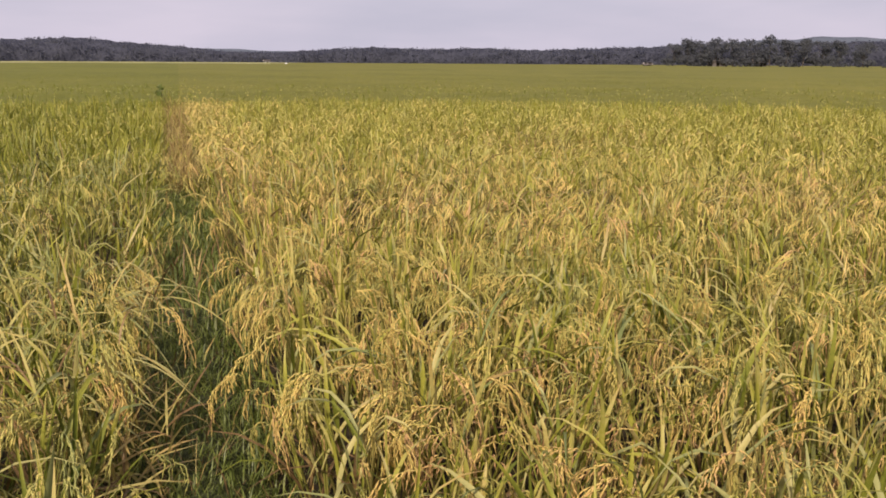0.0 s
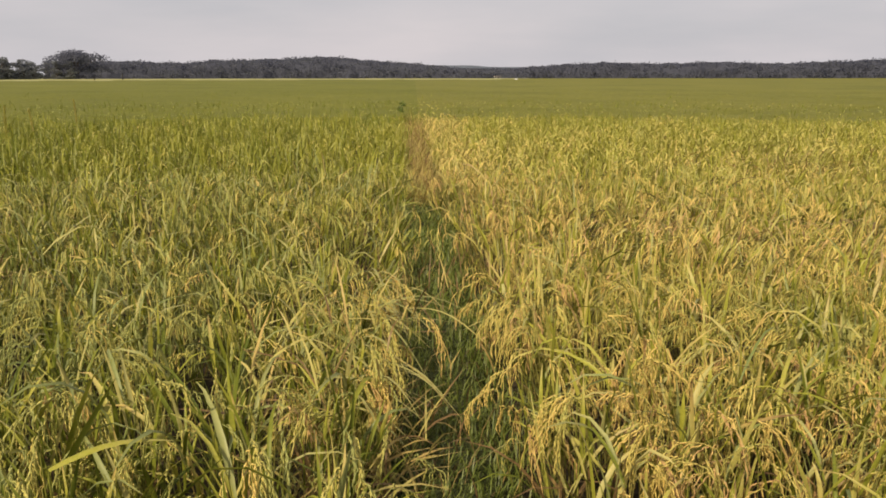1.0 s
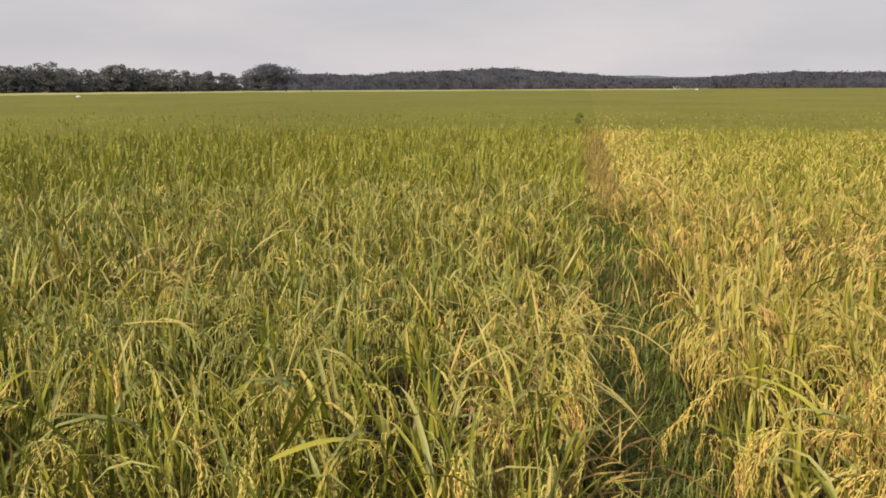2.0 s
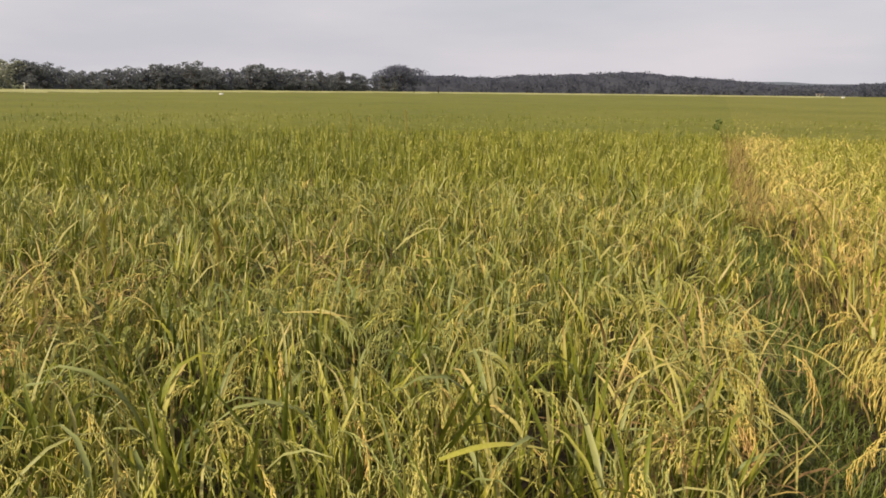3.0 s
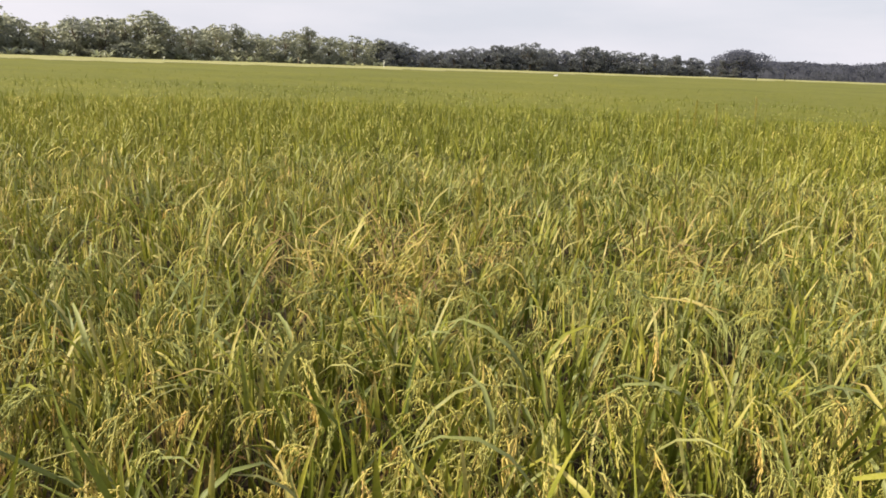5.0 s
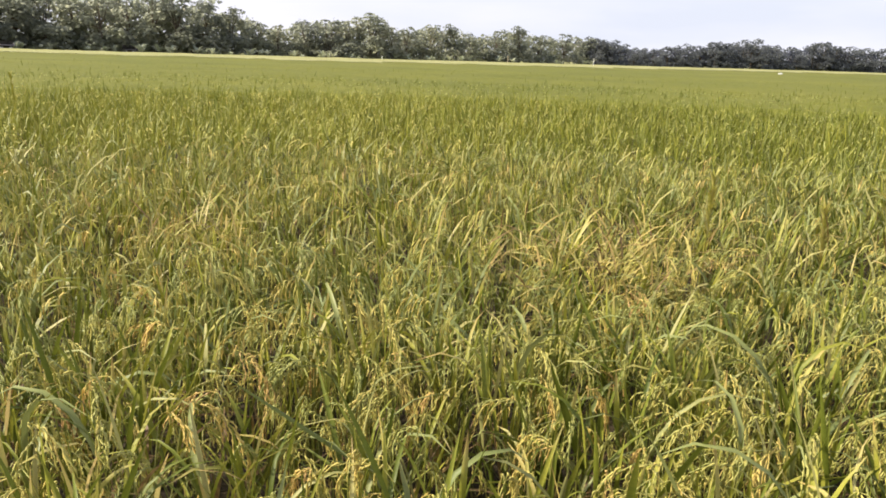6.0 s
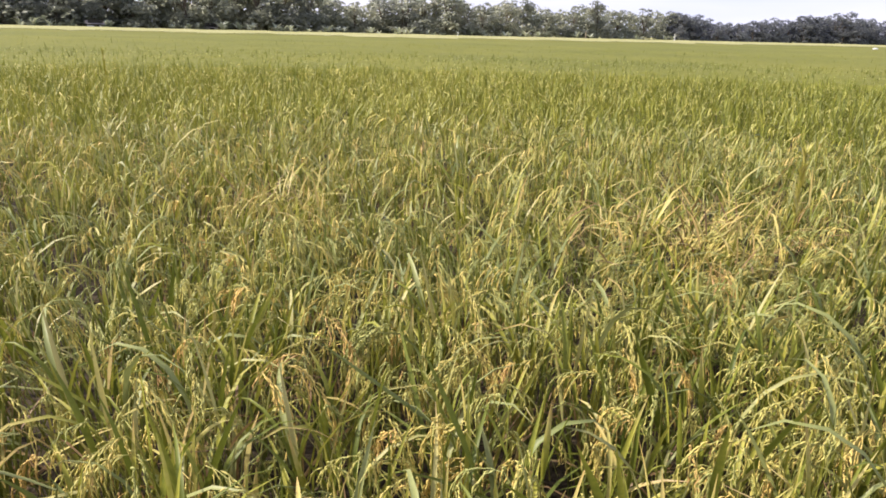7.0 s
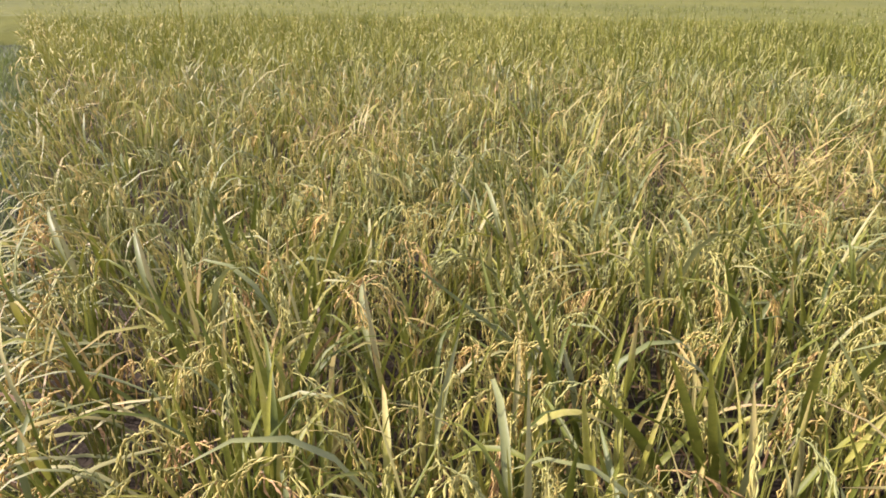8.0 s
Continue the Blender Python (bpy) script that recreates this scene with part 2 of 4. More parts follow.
def strand(q, size, tone):
    """A side branch set with grain: a beaded, three-sided string whose husks stick out by turns."""
    m = len(q)
    d = np.gradient(q, axis=0)
    d /= np.linalg.norm(d, axis=1, keepdims=True) + 1e-9
    a = np.cross(d, rng.normal(size=3))
    a /= np.linalg.norm(a, axis=1, keepdims=True) + 1e-9
    b = np.cross(d, a)
    r = size * np.where(np.arange(m) % 2 == 0, 0.42, 1.15)
    r[0], r[-1] = size * 0.3, size * 0.2
    sway = (np.where(np.arange(m) % 4 < 2, 1.0, -1.0) * size * 0.55)[:, None]
    c = q + a * sway
    ring = [c + r[:, None] * (a * math.cos(2.0944 * k) + b * math.sin(2.0944 * k)) for k in range(3)]
    v = np.stack(ring, 1).reshape(-1, 3)
    quads = [(i * 3 + k, i * 3 + (k + 1) % 3, i * 3 + 3 + (k + 1) % 3, i * 3 + 3 + k) for i in range(m - 1) for k in range(3)]
    return piece(v, quads, (), np.repeat(tone + rng.uniform(-0.10, 0.10) + np.where(np.arange(m) % 2 == 0, -0.05, 0.05) + 0.12 * np.linspace(0, 1, m) ** 2, 3))


def panicle(neck, az, droop, length, tone, branches=10, per=9, size=0.0027, lite=False):
    """An ear: an axis that bends over and hangs, with side branches that peel off it like a fountain, set with grain."""
    p, tan, s = curve_points(neck, az, 0.15, droop, length, 7 if not lite else 5, 0.36)
    out = [stalk(p[:5], 0.0014, 0.0008, tone * 0.6)] if not lite else []
    down = np.array([0, 0, -1.0])
    for k in range(branches):
        f = 0.14 + 0.68 * (k + 0.3) / branches
        x = f * (len(p) - 1)
        i = min(int(x), len(p) - 2)
        start = p[i] + (p[i + 1] - p[i]) * (x - i)
        d0 = tan[i] + rng.normal(0, 0.18, 3)
        d0 /= np.linalg.norm(d0)
        ln = length * rng.uniform(0.32, 0.55)
        m = per if not lite else 4
        u = np.linspace(0.03, 1, m)[:, None]
        q = start + ln * (u * d0 * (1 - 0.6 * u) + 0.92 * u ** 1.6 * down * min(1.0, droop / 1.9) * rng.uniform(0.75, 1.1))
        q = q + np.cumsum(rng.normal(0, 0.0045 / math.sqrt(m), (m, 3)), axis=0) * 1.6
        if lite:
            way = np.gradient(q, axis=0)
            side = np.cross(way, rng.normal(size=3))
            side /= np.linalg.norm(side, axis=1, keepdims=True)
            side *= np.array([0.0012, 0.0029, 0.0027, 0.0010])[:, None]
            v = np.stack([q - side, q + side], 1).reshape(-1, 3)
            out.append(piece(v, [(0, 1, 3, 2), (2, 3, 5, 4), (4, 5, 7, 6)], (), tone + rng.uniform(-0.2, 0.2)))
        else:
            out.append(strand(q, size * (1.15 if m < 7 else 1.0) * rng.uniform(0.85, 1.15), tone))
    return join(out)

# ---- plan of the paddies ----
# The path's bund runs ahead from the corner where the camera stands; a second bund leaves it at a right angle.
BUND_SLOPE, CROSS_SLOPE, CROSS_Y = -0.330, 0.37, -0.50
HOME = np.array([-0.35, -0.25])


def off_bund(x, y):
    """Metres to the right of the middle of the long bund."""
    return (x - BUND_SLOPE * y - 0.03) / math.sqrt(1 + BUND_SLOPE ** 2)


def off_cross(x, y):
    """Metres ahead of the green plot's edge along the cross bund."""
    return (y - CROSS_SLOPE * x - CROSS_Y) / math.sqrt(1 + CROSS_SLOPE ** 2)


def fractal(x, y, scale, seed):
    """Smooth noise from -1 to 1, at a few metres' scale."""
    r = np.random.default_rng(seed)
    out = np.zeros(np.shape(x))
    for k in range(9):
        a, ph = r.uniform(0, 2 * math.pi, 2)
        fq = r.uniform(0.6, 2.4) / scale
        out = out + np.sin((x * math.cos(a) + y * math.sin(a)) * fq * 2 * math.pi + ph) / 3.0
    return np.clip(out / 1.4, -1, 1)


# ---- ground, bunds, far canopy ----
def ring_sheet(radii, angles, height):
    """A sheet of rings round the corner; height(x, y, r) gives z."""
    R, A = np.meshgrid(radii, angles, indexing="ij")
    x, y = -np.sin(A) * R, np.cos(A) * R
    v = np.stack([x, y, height(x, y, R)], -1).reshape(-1, 3)
    n, m = len(radii), len(angles)
    i, j = np.meshgrid(np.arange(n - 1), np.arange(m - 1), indexing="ij")
    a = (i * m + j).ravel()
    return v, np.stack([a, a + 1, a + m + 1, a + m], -1), R, A


gr = np.concatenate([np.linspace(0.0, 18, 40), np.geomspace(19, 3200, 40)])
v, q, _, _ = ring_sheet(gr, np.linspace(0, 2 * math.pi, 97), lambda x, y, r: np.where(r < 20, 0.018 * fractal(x, y, 0.5, 3), -0.05))
tagged(new("ground", mesh_of("ground", piece(v, q), [SOIL], smooth=True)), "dark damp mud of the paddy field floor", "ground", kind="structure")


def bund(name, p0, p1, width, height, label):
    """A low earth bank with rounded shoulders and an uneven crest."""
    p0, p1 = np.array(p0), np.array(p1)
    length = np.linalg.norm(p1 - p0)
    d = (p1 - p0) / length
    sd = np.array([d[1], -d[0]])
    n = int(length / 0.18)
    prof = [(-1.0, -0.06), (-0.8, 0.45), (-0.5, 0.9), (0.0, 1.0), (0.5, 0.9), (0.8, 0.45), (1.0, -0.06)]
    s = np.linspace(0, length, n)
    rows = []
    for a, h in prof:
        x = p0[0] + d[0] * s + sd[0] * a * width / 2
        y = p0[1] + d[1] * s + sd[1] * a * width / 2
        w = fractal(x, y, 1.1, 11) * 0.05
        rows.append(np.stack([x + sd[0] * w, y + sd[1] * w, h * height * (1 + 0.25 * fractal(x, y, 0.6, 5))], -1))
    v = np.stack(rows, 1).reshape(-1, 3)
    m = len(prof)
    i, j = np.meshgrid(np.arange(n - 1), np.arange(m - 1), indexing="ij")
    a = (i * m + j).ravel()
    tagged(new(name, mesh_of(name, piece(v, np.stack([a, a + 1, a + m + 1, a + m], -1)), [TURF], smooth=True)), label, "earth bank", kind="structure")


bund("bund_long", (1.3, -4.0), (-7.3, 22.0), 0.60, 0.15, "low earth bund with green grass between two rice plots")
bund("bund_cross", (0.3, -0.82), (-24.0, -9.85), 0.75, 0.14, "low grassy earth bund along the green plot's edge")

FAR_EDGE = [(-180, 900), (5, 900), (12, 260), (38, 230), (52, 170), (62, 125), (80, 100), (100, 95), (125, 95), (180, 900)]


def far_edge(az):
    return np.interp(az, [a for a, _ in FAR_EDGE], [d for _, d in FAR_EDGE])


def canopy_height(x, y, r):
    az = np.degrees(np.arctan2(-x, y))
    r = np.where((az < -44) | (az > 134), r + 10.0, r)
    return np.where(r < 19.8, -0.06, np.where(r < 20.8, 0.35, 0.60)) + np.where(r > 20.5, 1.0, 0.0) * (0.06 * fractal(x, y, 1.6, 21) + 0.05 * fractal(x, y, 0.45, 22)) + np.clip((r - 40) / 60, 0, 1) * 0.12


cr = np.concatenate([[9.5, 10.0, 10.4, 11.0, 13.0, 16.0, 19.5, 20.0, 20.4], np.geomspace(21, 60, 60), np.geomspace(61, 650, 36)])
v, q, R, A = ring_sheet(cr, np.linspace(-math.pi, math.pi, 361), canopy_height)
mid_r, mid_a = R.ravel()[q].mean(1), np.degrees(A.ravel()[q].mean(1))
ripe = mid_r > far_edge(mid_a)
mid_p = v[q].mean(1)
yellow = off_bund(mid_p[:, 0], mid_p[:, 1]) > 0.3
tagged(new("rice_field", mesh_of("rice_field", piece(v, q[~ripe & ~yellow]), [CANOPY], smooth=True)), "wide olive green rice field reaching to the woods", "rice field", kind="stuff")
tagged(new("ripening_rice_field", mesh_of("ripening_rice_field", piece(v, q[~ripe & yellow]), [RIPENING], smooth=True)), "yellow-green ripening rice field reaching to the houses", "rice field", kind="stuff")
up = v + np.array([0, 0, 0.03])
tagged(new("ripe_rice_field", mesh_of("ripe_rice_field", piece(up, q[ripe]), [PALE], smooth=True)), "pale straw-coloured ripe rice beyond the green plots", "rice field", kind="stuff")


# ---- rice plants ----
def rice_parts(ripe, leaves=10, ears=6, detail=2, low=16, height=1.0):
    """The parts of one clump: upper leaves, ageing leaves, ears, culms, low leaves. ripe: 0 green to 1 golden; detail: 2 by the path, 1 behind it, 0 farther."""
    out = {"leaf_blade": [], "ageing_blade": [], "panicle": [], "culm": [], "basal_tuft": []}
    n, fold = (4, 5, 6)[detail], (0, 0, 0.3)[detail]
    for k in range(leaves):
        az = rng.uniform(0, 2 * math.pi)
        habit = rng.random()
        b = np.array([rng.normal(0, 0.035), rng.normal(0, 0.035), rng.uniform(0.28, 0.53) * height])
        wide = rng.uniform(0.010, (0.019, 0.019, 0.0195)[detail])
        if habit < (0.56, 0.54, 0.44 + 0.24 * ripe)[detail]:      # upright
            th0, ln = abs(rng.normal(0.12, 0.12)), rng.uniform(0.16, (0.30, 0.32, 0.34)[detail]) * height
            th1 = th0 + rng.uniform(0.0, 0.45)
        elif habit < 0.76:    # slanting
            th0, ln = rng.uniform(0.3, 0.95), rng.uniform(0.18, 0.36) * height
            th1 = th0 + rng.uniform(0.2, 1.0)
        else:                 # bent over
            th0, ln = abs(rng.normal(0.35, 0.2)), rng.uniform(0.26, 0.42) * height
            th1 = rng.uniform(1.6, 2.7)
        old = rng.random() < (0.10 if habit < 0.5 else 0.30 if habit < 0.76 else 0.55) * (0.65, 1.0, 1.1)[detail]
        tip = rng.uniform(0.0, 0.15) if rng.random() < 0.65 else rng.uniform(0.25, 0.5)
        if old:
            tn = np.clip(rng.normal(0.28 + 0.30 * ripe, 0.2), 0.0, 1.0)
        else:
            tn = np.clip(rng.normal((0.25 if detail < 2 else 0.23) + 0.30 * ripe, 0.13), 0.03, 0.7)
        out["ageing_blade" if old else "leaf_blade"].append(blade(b, az, th0, th1, ln, wide, n, 1.5, tn, tip, fold, rng.uniform(-1.2, 1.2), rng.random() < 0.12))
    swing = rng.uniform(0, 2 * math.pi, 2)          # the ears of a clump hang over in two bunches
    for k in range(ears):
        az = swing[k % 2] + rng.normal(0, 0.65)
        r = rng.uniform(0.01, 0.05)
        foot = np.array([math.cos(az) * r, math.sin(az) * r, 0.0])
        hgt = rng.uniform(0.48, 0.68) * height
        p, tan, _ = curve_points(foot, az, 0.03, rng.uniform(0.1, 0.4), hgt, 4)
        out["culm"].append(stalk(p if detail == 2 else p[::3], 0.0035, 0.0016, 0.25 + 0.4 * ripe))
        tn = np.clip(rng.normal(0.06 + 0.54 * ripe, 0.14) + (0.45 if rng.random() < 0.08 else 0.0), 0, 1.1)
        out["panicle"].append(panicle(p[-1], az + rng.normal(0, 0.3), rng.uniform(2.3, 3.05), rng.uniform(0.15, 0.24), tn,
                                      *((5, 3), (7, 5), (8, 10))[detail], lite=detail == 0))
    for k in range(low):
        az = rng.uniform(0, 2 * math.pi)
        b = np.array([rng.normal(0, 0.03), rng.normal(0, 0.03), rng.uniform(0.02, 0.25)])
        tn = rng.uniform(0.0, 0.3) + 0.15 * ripe if rng.random() < 0.5 else rng.uniform(0.85, 1.1)
        out["basal_tuft"].append(blade(b, az, abs(rng.normal(0.2, 0.15)), rng.uniform(0.4, 2.2), rng.uniform(0.28, 0.46), rng.uniform(0.010, 0.018),
                                       (3, 3, 5)[detail], 1.3, tn, 0.2, 0, rng.uniform(-1, 1)))
    return out


def rice_simple(ripe, blades, ears, wide, spread=0.07, tone=0.24):
    """A clump for the distance: broad blades and ears drawn as tapered ribbons."""
    leaf, ear = [], []
    for k in range(blades):
        az = rng.uniform(0, 2 * math.pi)
        b = np.array([rng.normal(0, 0.05), rng.normal(0, 0.05), rng.uniform(0.10, 0.45)])
        tn = np.clip(rng.normal(tone + 0.30 * ripe, spread), 0.03, 0.95)
        leaf.append(blade(b, az, abs(rng.normal(0.15, 0.15)), rng.uniform(0.1, 1.7), rng.uniform(0.24, 0.40), wide * rng.uniform(0.7, 1.2), 3, 1.5, tn, rng.uniform(0.0, 0.15), 0, rng.uniform(-1, 1)))
    for k in range(ears):
        az = rng.uniform(0, 2 * math.pi)
        b = np.array([rng.normal(0, 0.06), rng.normal(0, 0.06), rng.uniform(0.50, 0.66)])
        tn = np.clip(rng.normal(0.02 + 0.50 * ripe, spread * 1.5), 0, 1)
        ear.append(blade(b, az, 0.3, rng.uniform(2.3, 2.9), rng.uniform(0.15, 0.24), wide * 0.85, 4, 0.3, tn, 0.0, 0, rng.uniform(-1, 1)))
    return leaf, ear


def spots(r0, r1, spacing, az0, az1):
    """Jittered places of clumps in rows along the bund, in a ring round the corner."""
    n = int(r1 / spacing) + 2
    i, j = np.meshgrid(np.arange(-n, n + 1), np.arange(-n, n + 1))
    u, w = (i + rng.uniform(-0.34, 0.34, i.shape)) * spacing, (j + rng.uniform(-0.34, 0.34, i.shape)) * spacing
    c, s = math.cos(math.atan(-BUND_SLOPE)), math.sin(math.atan(-BUND_SLOPE))
    x, y = (u * c - w * s).ravel() + HOME[0], (u * s + w * c).ravel() + HOME[1]
    d = np.hypot(x - HOME[0], y - HOME[1])
    az = np.degrees(np.arctan2(-(x - HOME[0]), y - HOME[1]))
    keep = (d >= r0) & (d < r1) & (az > az0) & (az < az1)
    ob, oc = off_bund(x, y), off_cross(x, y)
    wob = 0.06 * fractal(x, y, 0.9, 31)
    right = (ob > np.where(d < 4, 0.33, np.where(d < 8, 0.28, 0.20)) + 0.6 * wob) & (y > -9.5)
    left = (ob < -np.where(d < 5, 0.42, np.where(d < 8, 0.38, 0.36)) + 0.6 * wob) & (oc > 0.16 + wob) & (np.hypot(x + 2.88, y + 0.40) > 0.22) & (np.hypot(x + 2.48, y + 0.46) > 0.10) & (np.hypot(x + 1.12, y - 2.40) > 0.20) & ((d > 6) | (fractal(x, y, 0.7, 55) < 0.58))
    south = (oc < -0.85 + wob) & (ob < -0.3)
    return x, y, d, az, keep & (right | left | south | ((d > 19.5) & (oc > 0))), ob, oc


LODGED = [(0.2, 5.8, 0.9), (1.3, 10.8, 1.3), (2.7, 6.2, 0.6), (-3.9, 3.2, 0.4), (-4.2, 1.3, 0.6), (-4.7, 2.2, 0.4), (-5.2, -0.6, 0.4)]   # flattened patches: x, y, radius


def ripeness(x, y):
    """0 green to 1 golden: golden to the right of the path, brown-gold along it, green with ripe patches to the left."""
    ob = off_bund(x, y)
    d = np.hypot(x, y)
    g = np.where(ob > 0, 0.56, 0.09) + 0.16 * fractal(x, y, 3.2, 41) + 0.10 * fractal(x, y, 1.1, 42)
    g += np.where(ob > 0, 0.30 * np.exp(-((ob - 0.5) / 0.55) ** 2), 0.08 * np.exp(-((ob + 0.5) / 0.35) ** 2))
    g += np.where(fractal(x * 7.1, y * 7.1, 1.0, 43) > 0.45, 0.28, 0.0)
    for lx, ly, lr in LODGED:
        g += 0.35 * np.exp(-(((x - lx) ** 2 + (y - ly) ** 2) / lr ** 2))
    g += 0.20 * np.exp(-((off_cross(x, y) - 0.25) / 0.35) ** 2)
    g += 0.10 * np.exp(-((ob - 0.30) / 0.25) ** 2) * ((d > 7) & (d < 21))
    g -= np.where(ob > 0.9, 0.30, 0.10) * np.clip((d - 5) / 14, 0, 1)
    az = np.degrees(np.arctan2(-x, y))
    g -= 0.32 * np.exp(-((az - 54) / 17) ** 2) * (ob < -0.6) * np.clip((d - 0.8) / 1.6, 0, 1)      # the least ripe corner of the green plot
    return np.clip(g, -0.35, 1.0)


def leans(x, y):
    """The tilt of a clump, as a vector in the plan, in radians."""
    n = len(x)
    t = rng.normal(0, 0.12, (n, 2))
    ob, oc = off_bund(x, y), off_cross(x, y)
    sway = np.stack([fractal(x, y, 1.3, 61), fractal(x, y, 1.3, 62)], -1)          # the stand leans this way and that, patch by patch
    t += sway * np.where(ob > 0.8, 0.24, 0.13)[:, None]
    side = np.array([1.0, -BUND_SLOPE]) / math.hypot(1, BUND_SLOPE)
    t += (np.where((ob < 0), 1.0, -0.15) * 0.20 * np.exp(-((np.abs(ob) - 0.5) / 0.2) ** 2) * (np.hypot(x, y) < 14))[:, None] * side
    back = np.array([CROSS_SLOPE, -1.0]) / math.hypot(1, CROSS_SLOPE)
    t += (0.38 * np.exp(-((oc - 0.22) / 0.2) ** 2) * (ob < 0))[:, None] * back
    for lx, ly, lr in LODGED:
        f = np.exp(-(((x - lx) ** 2 + (y - ly) ** 2) / lr ** 2))
        t += f[:, None] * np.array([0.55, 0.25]) + rng.normal(0, 0.35, (n, 2)) * f[:, None]
    return t


def stand(x, y, lean, size):
    """Matrices (n, 3, 3) of clumps: a turn, a tilt along lean, a size."""
    n = len(x)
    a = rng.uniform(0, 2 * math.pi, n)
    th = np.linalg.norm(lean, axis=1) + 1e-6
    ax = np.stack([-lean[:, 1] / th, lean[:, 0] / th, np.zeros(n)], -1)
    K = np.zeros((n, 3, 3))
    K[:, 0, 1], K[:, 0, 2], K[:, 1, 0] = -ax[:, 2], ax[:, 1], ax[:, 2]
    K[:, 1, 2], K[:, 2, 0], K[:, 2, 1] = -ax[:, 0], -ax[:, 1], ax[:, 0]
    T = np.eye(3) + np.sin(th)[:, None, None] * K + (1 - np.cos(th))[:, None, None] * (K @ K)
    Z = np.zeros((n, 3, 3))
    Z[:, 0, 0], Z[:, 0, 1], Z[:, 1, 0], Z[:, 1, 1], Z[:, 2, 2] = np.cos(a), -np.sin(a), np.sin(a), np.cos(a), 1
    return (T @ Z) * np.asarray(size)[:, None, None]


def sow(name, protos, x, y, mats, label, size):
    """One object of many clumps. protos: by ripeness, lists of [piece per material]."""
    lean, rp = leans(x, y), ripeness(x, y)
    M = stand(x, y, lean, size)
    level = np.clip((rp * len(protos) + rng.uniform(-0.5, 0.5, len(x))).astype(int), 0, len(protos) - 1)
    V, Q, T, N, SQ, ST, o = [], [], [], [], [], [], 0
    for lv, variants in enumerate(protos):
        pick = np.where(level == lv)[0]
        for vi, groups in enumerate(variants):
            ids = pick[vi::len(variants)]
            if not len(ids):
                continue
            for slot, (pv, pq, pt, pn) in enumerate(groups):
                w = np.einsum("nij,vj->nvi", M[ids], pv)
                w[:, :, 0] += x[ids][:, None]
                w[:, :, 1] += y[ids][:, None]
                w[:, :, 2] = np.maximum(w[:, :, 2], 0.01)
                base = o + np.arange(len(ids)) * len(pv)
                V.append(w.reshape(-1, 3))
                Q.append((base[:, None, None] + pq[None]).reshape(-1, 4))
                T.append((base[:, None, None] + pt[None]).reshape(-1, 3))
                N.append((pn[None] + (rp[ids] - (lv + 0.5) / len(protos))[:, None] * 0.25 + rng.normal(0, 0.04, (len(ids), 1))).ravel())
                SQ.append(np.full(len(ids) * len(pq), slot))
                ST.append(np.full(len(ids) * len(pt), slot))
                o += len(ids) * len(pv)
    pc = np.concatenate(V), np.concatenate(Q), np.concatenate(T), np.concatenate(N)
    ob = new(name, mesh_of(name, pc, mats, np.concatenate(SQ + ST)))
    return tagged(ob, label, "rice", kind="stuff")


# clumps past the first metres: full ears behind the single plants, plainer ones farther off
levels = (0.12, 0.35, 0.62, 0.9)
STAND = [LEAF, GRAIN, CULM, PALE_LEAF]


def stand_protos(variants, leaves, ears, detail, low):
    made = [[rice_parts(g, leaves, ears + int(g * 4), detail, low) for _ in range(variants)] for g in levels]
    return [[[join(p["leaf_blade"] + p["basal_tuft"]), join(p["panicle"]), join(p["culm"]), join(p["ageing_blade"])] for p in row] for row in made]


semi_protos, mid_protos = stand_protos(6, 15, 6, 1, 4), stand_protos(6, 15, 4, 0, 3)
x, y, d, az, keep, _, _ = spots(4.6, 9.0, 0.225, -40, 125)
x, y = x[keep], y[keep]
sow("rice_stand", mid_protos, x, y, STAND, "dense stand of ripening rice with drooping ears", rng.uniform(0.86, 1.12, len(x)))

far_protos = [[[join(a), join(b)] for a, b in (rice_simple(g, 13, 2 + int(g * 5), 0.017, 0.06, 0.285) for _ in range(6))] for g in levels]
x, y, d, az, keep, _, _ = spots(9.0, 21.0, 0.25, -36, 120)
x, y = x[keep], y[keep]
sow("rice_stand", far_protos, x, y, [LEAF, GRAIN], "dense rice stand farther along the path", rng.uniform(0.88, 1.12, len(x)))

verge_protos = [[[join(a), join(b)] for a, b in (rice_simple(g * 0.8, 6, 1, 0.022, 0.04, 0.19) for _ in range(5))] for g in levels]
x, y, d, az, keep, _, _ = spots(21.0, 33.0, 0.36, -36, 120)
x, y = x[keep], y[keep]
sow("rice_stand", verge_protos, x, y, [LEAF, GRAIN], "dense rice beyond the end of the path", rng.uniform(0.92, 1.10, len(x)))

haze_protos = [[[join(a)] for a, b in (rice_simple(g * 0.6, 5, 0, 0.026, 0.03, 0.25) for _ in range(4))] for g in levels]
x, y, d, az, keep, _, _ = spots(33.0, 60.0, 0.78, -36, 120)
x, y = x[keep], y[keep]
sow("rice_stand", haze_protos, x, y, [LEAF], "tips of rice standing over the far green field", rng.uniform(0.88, 1.04, len(x)))

state = rng.bit_generator.state
x, y, d, az, keep, _, _ = spots(1.2, 10.5, 0.24, -180, 180)
keep &= (az <= -40) | (az >= 125)
x, y = x[keep], y[keep]
sow("rice_stand", verge_protos, x, y, [LEAF, GRAIN], "dense rice stand behind the path's corner", rng.uniform(0.88, 1.1, len(x)))
rng.bit_generator.state = state


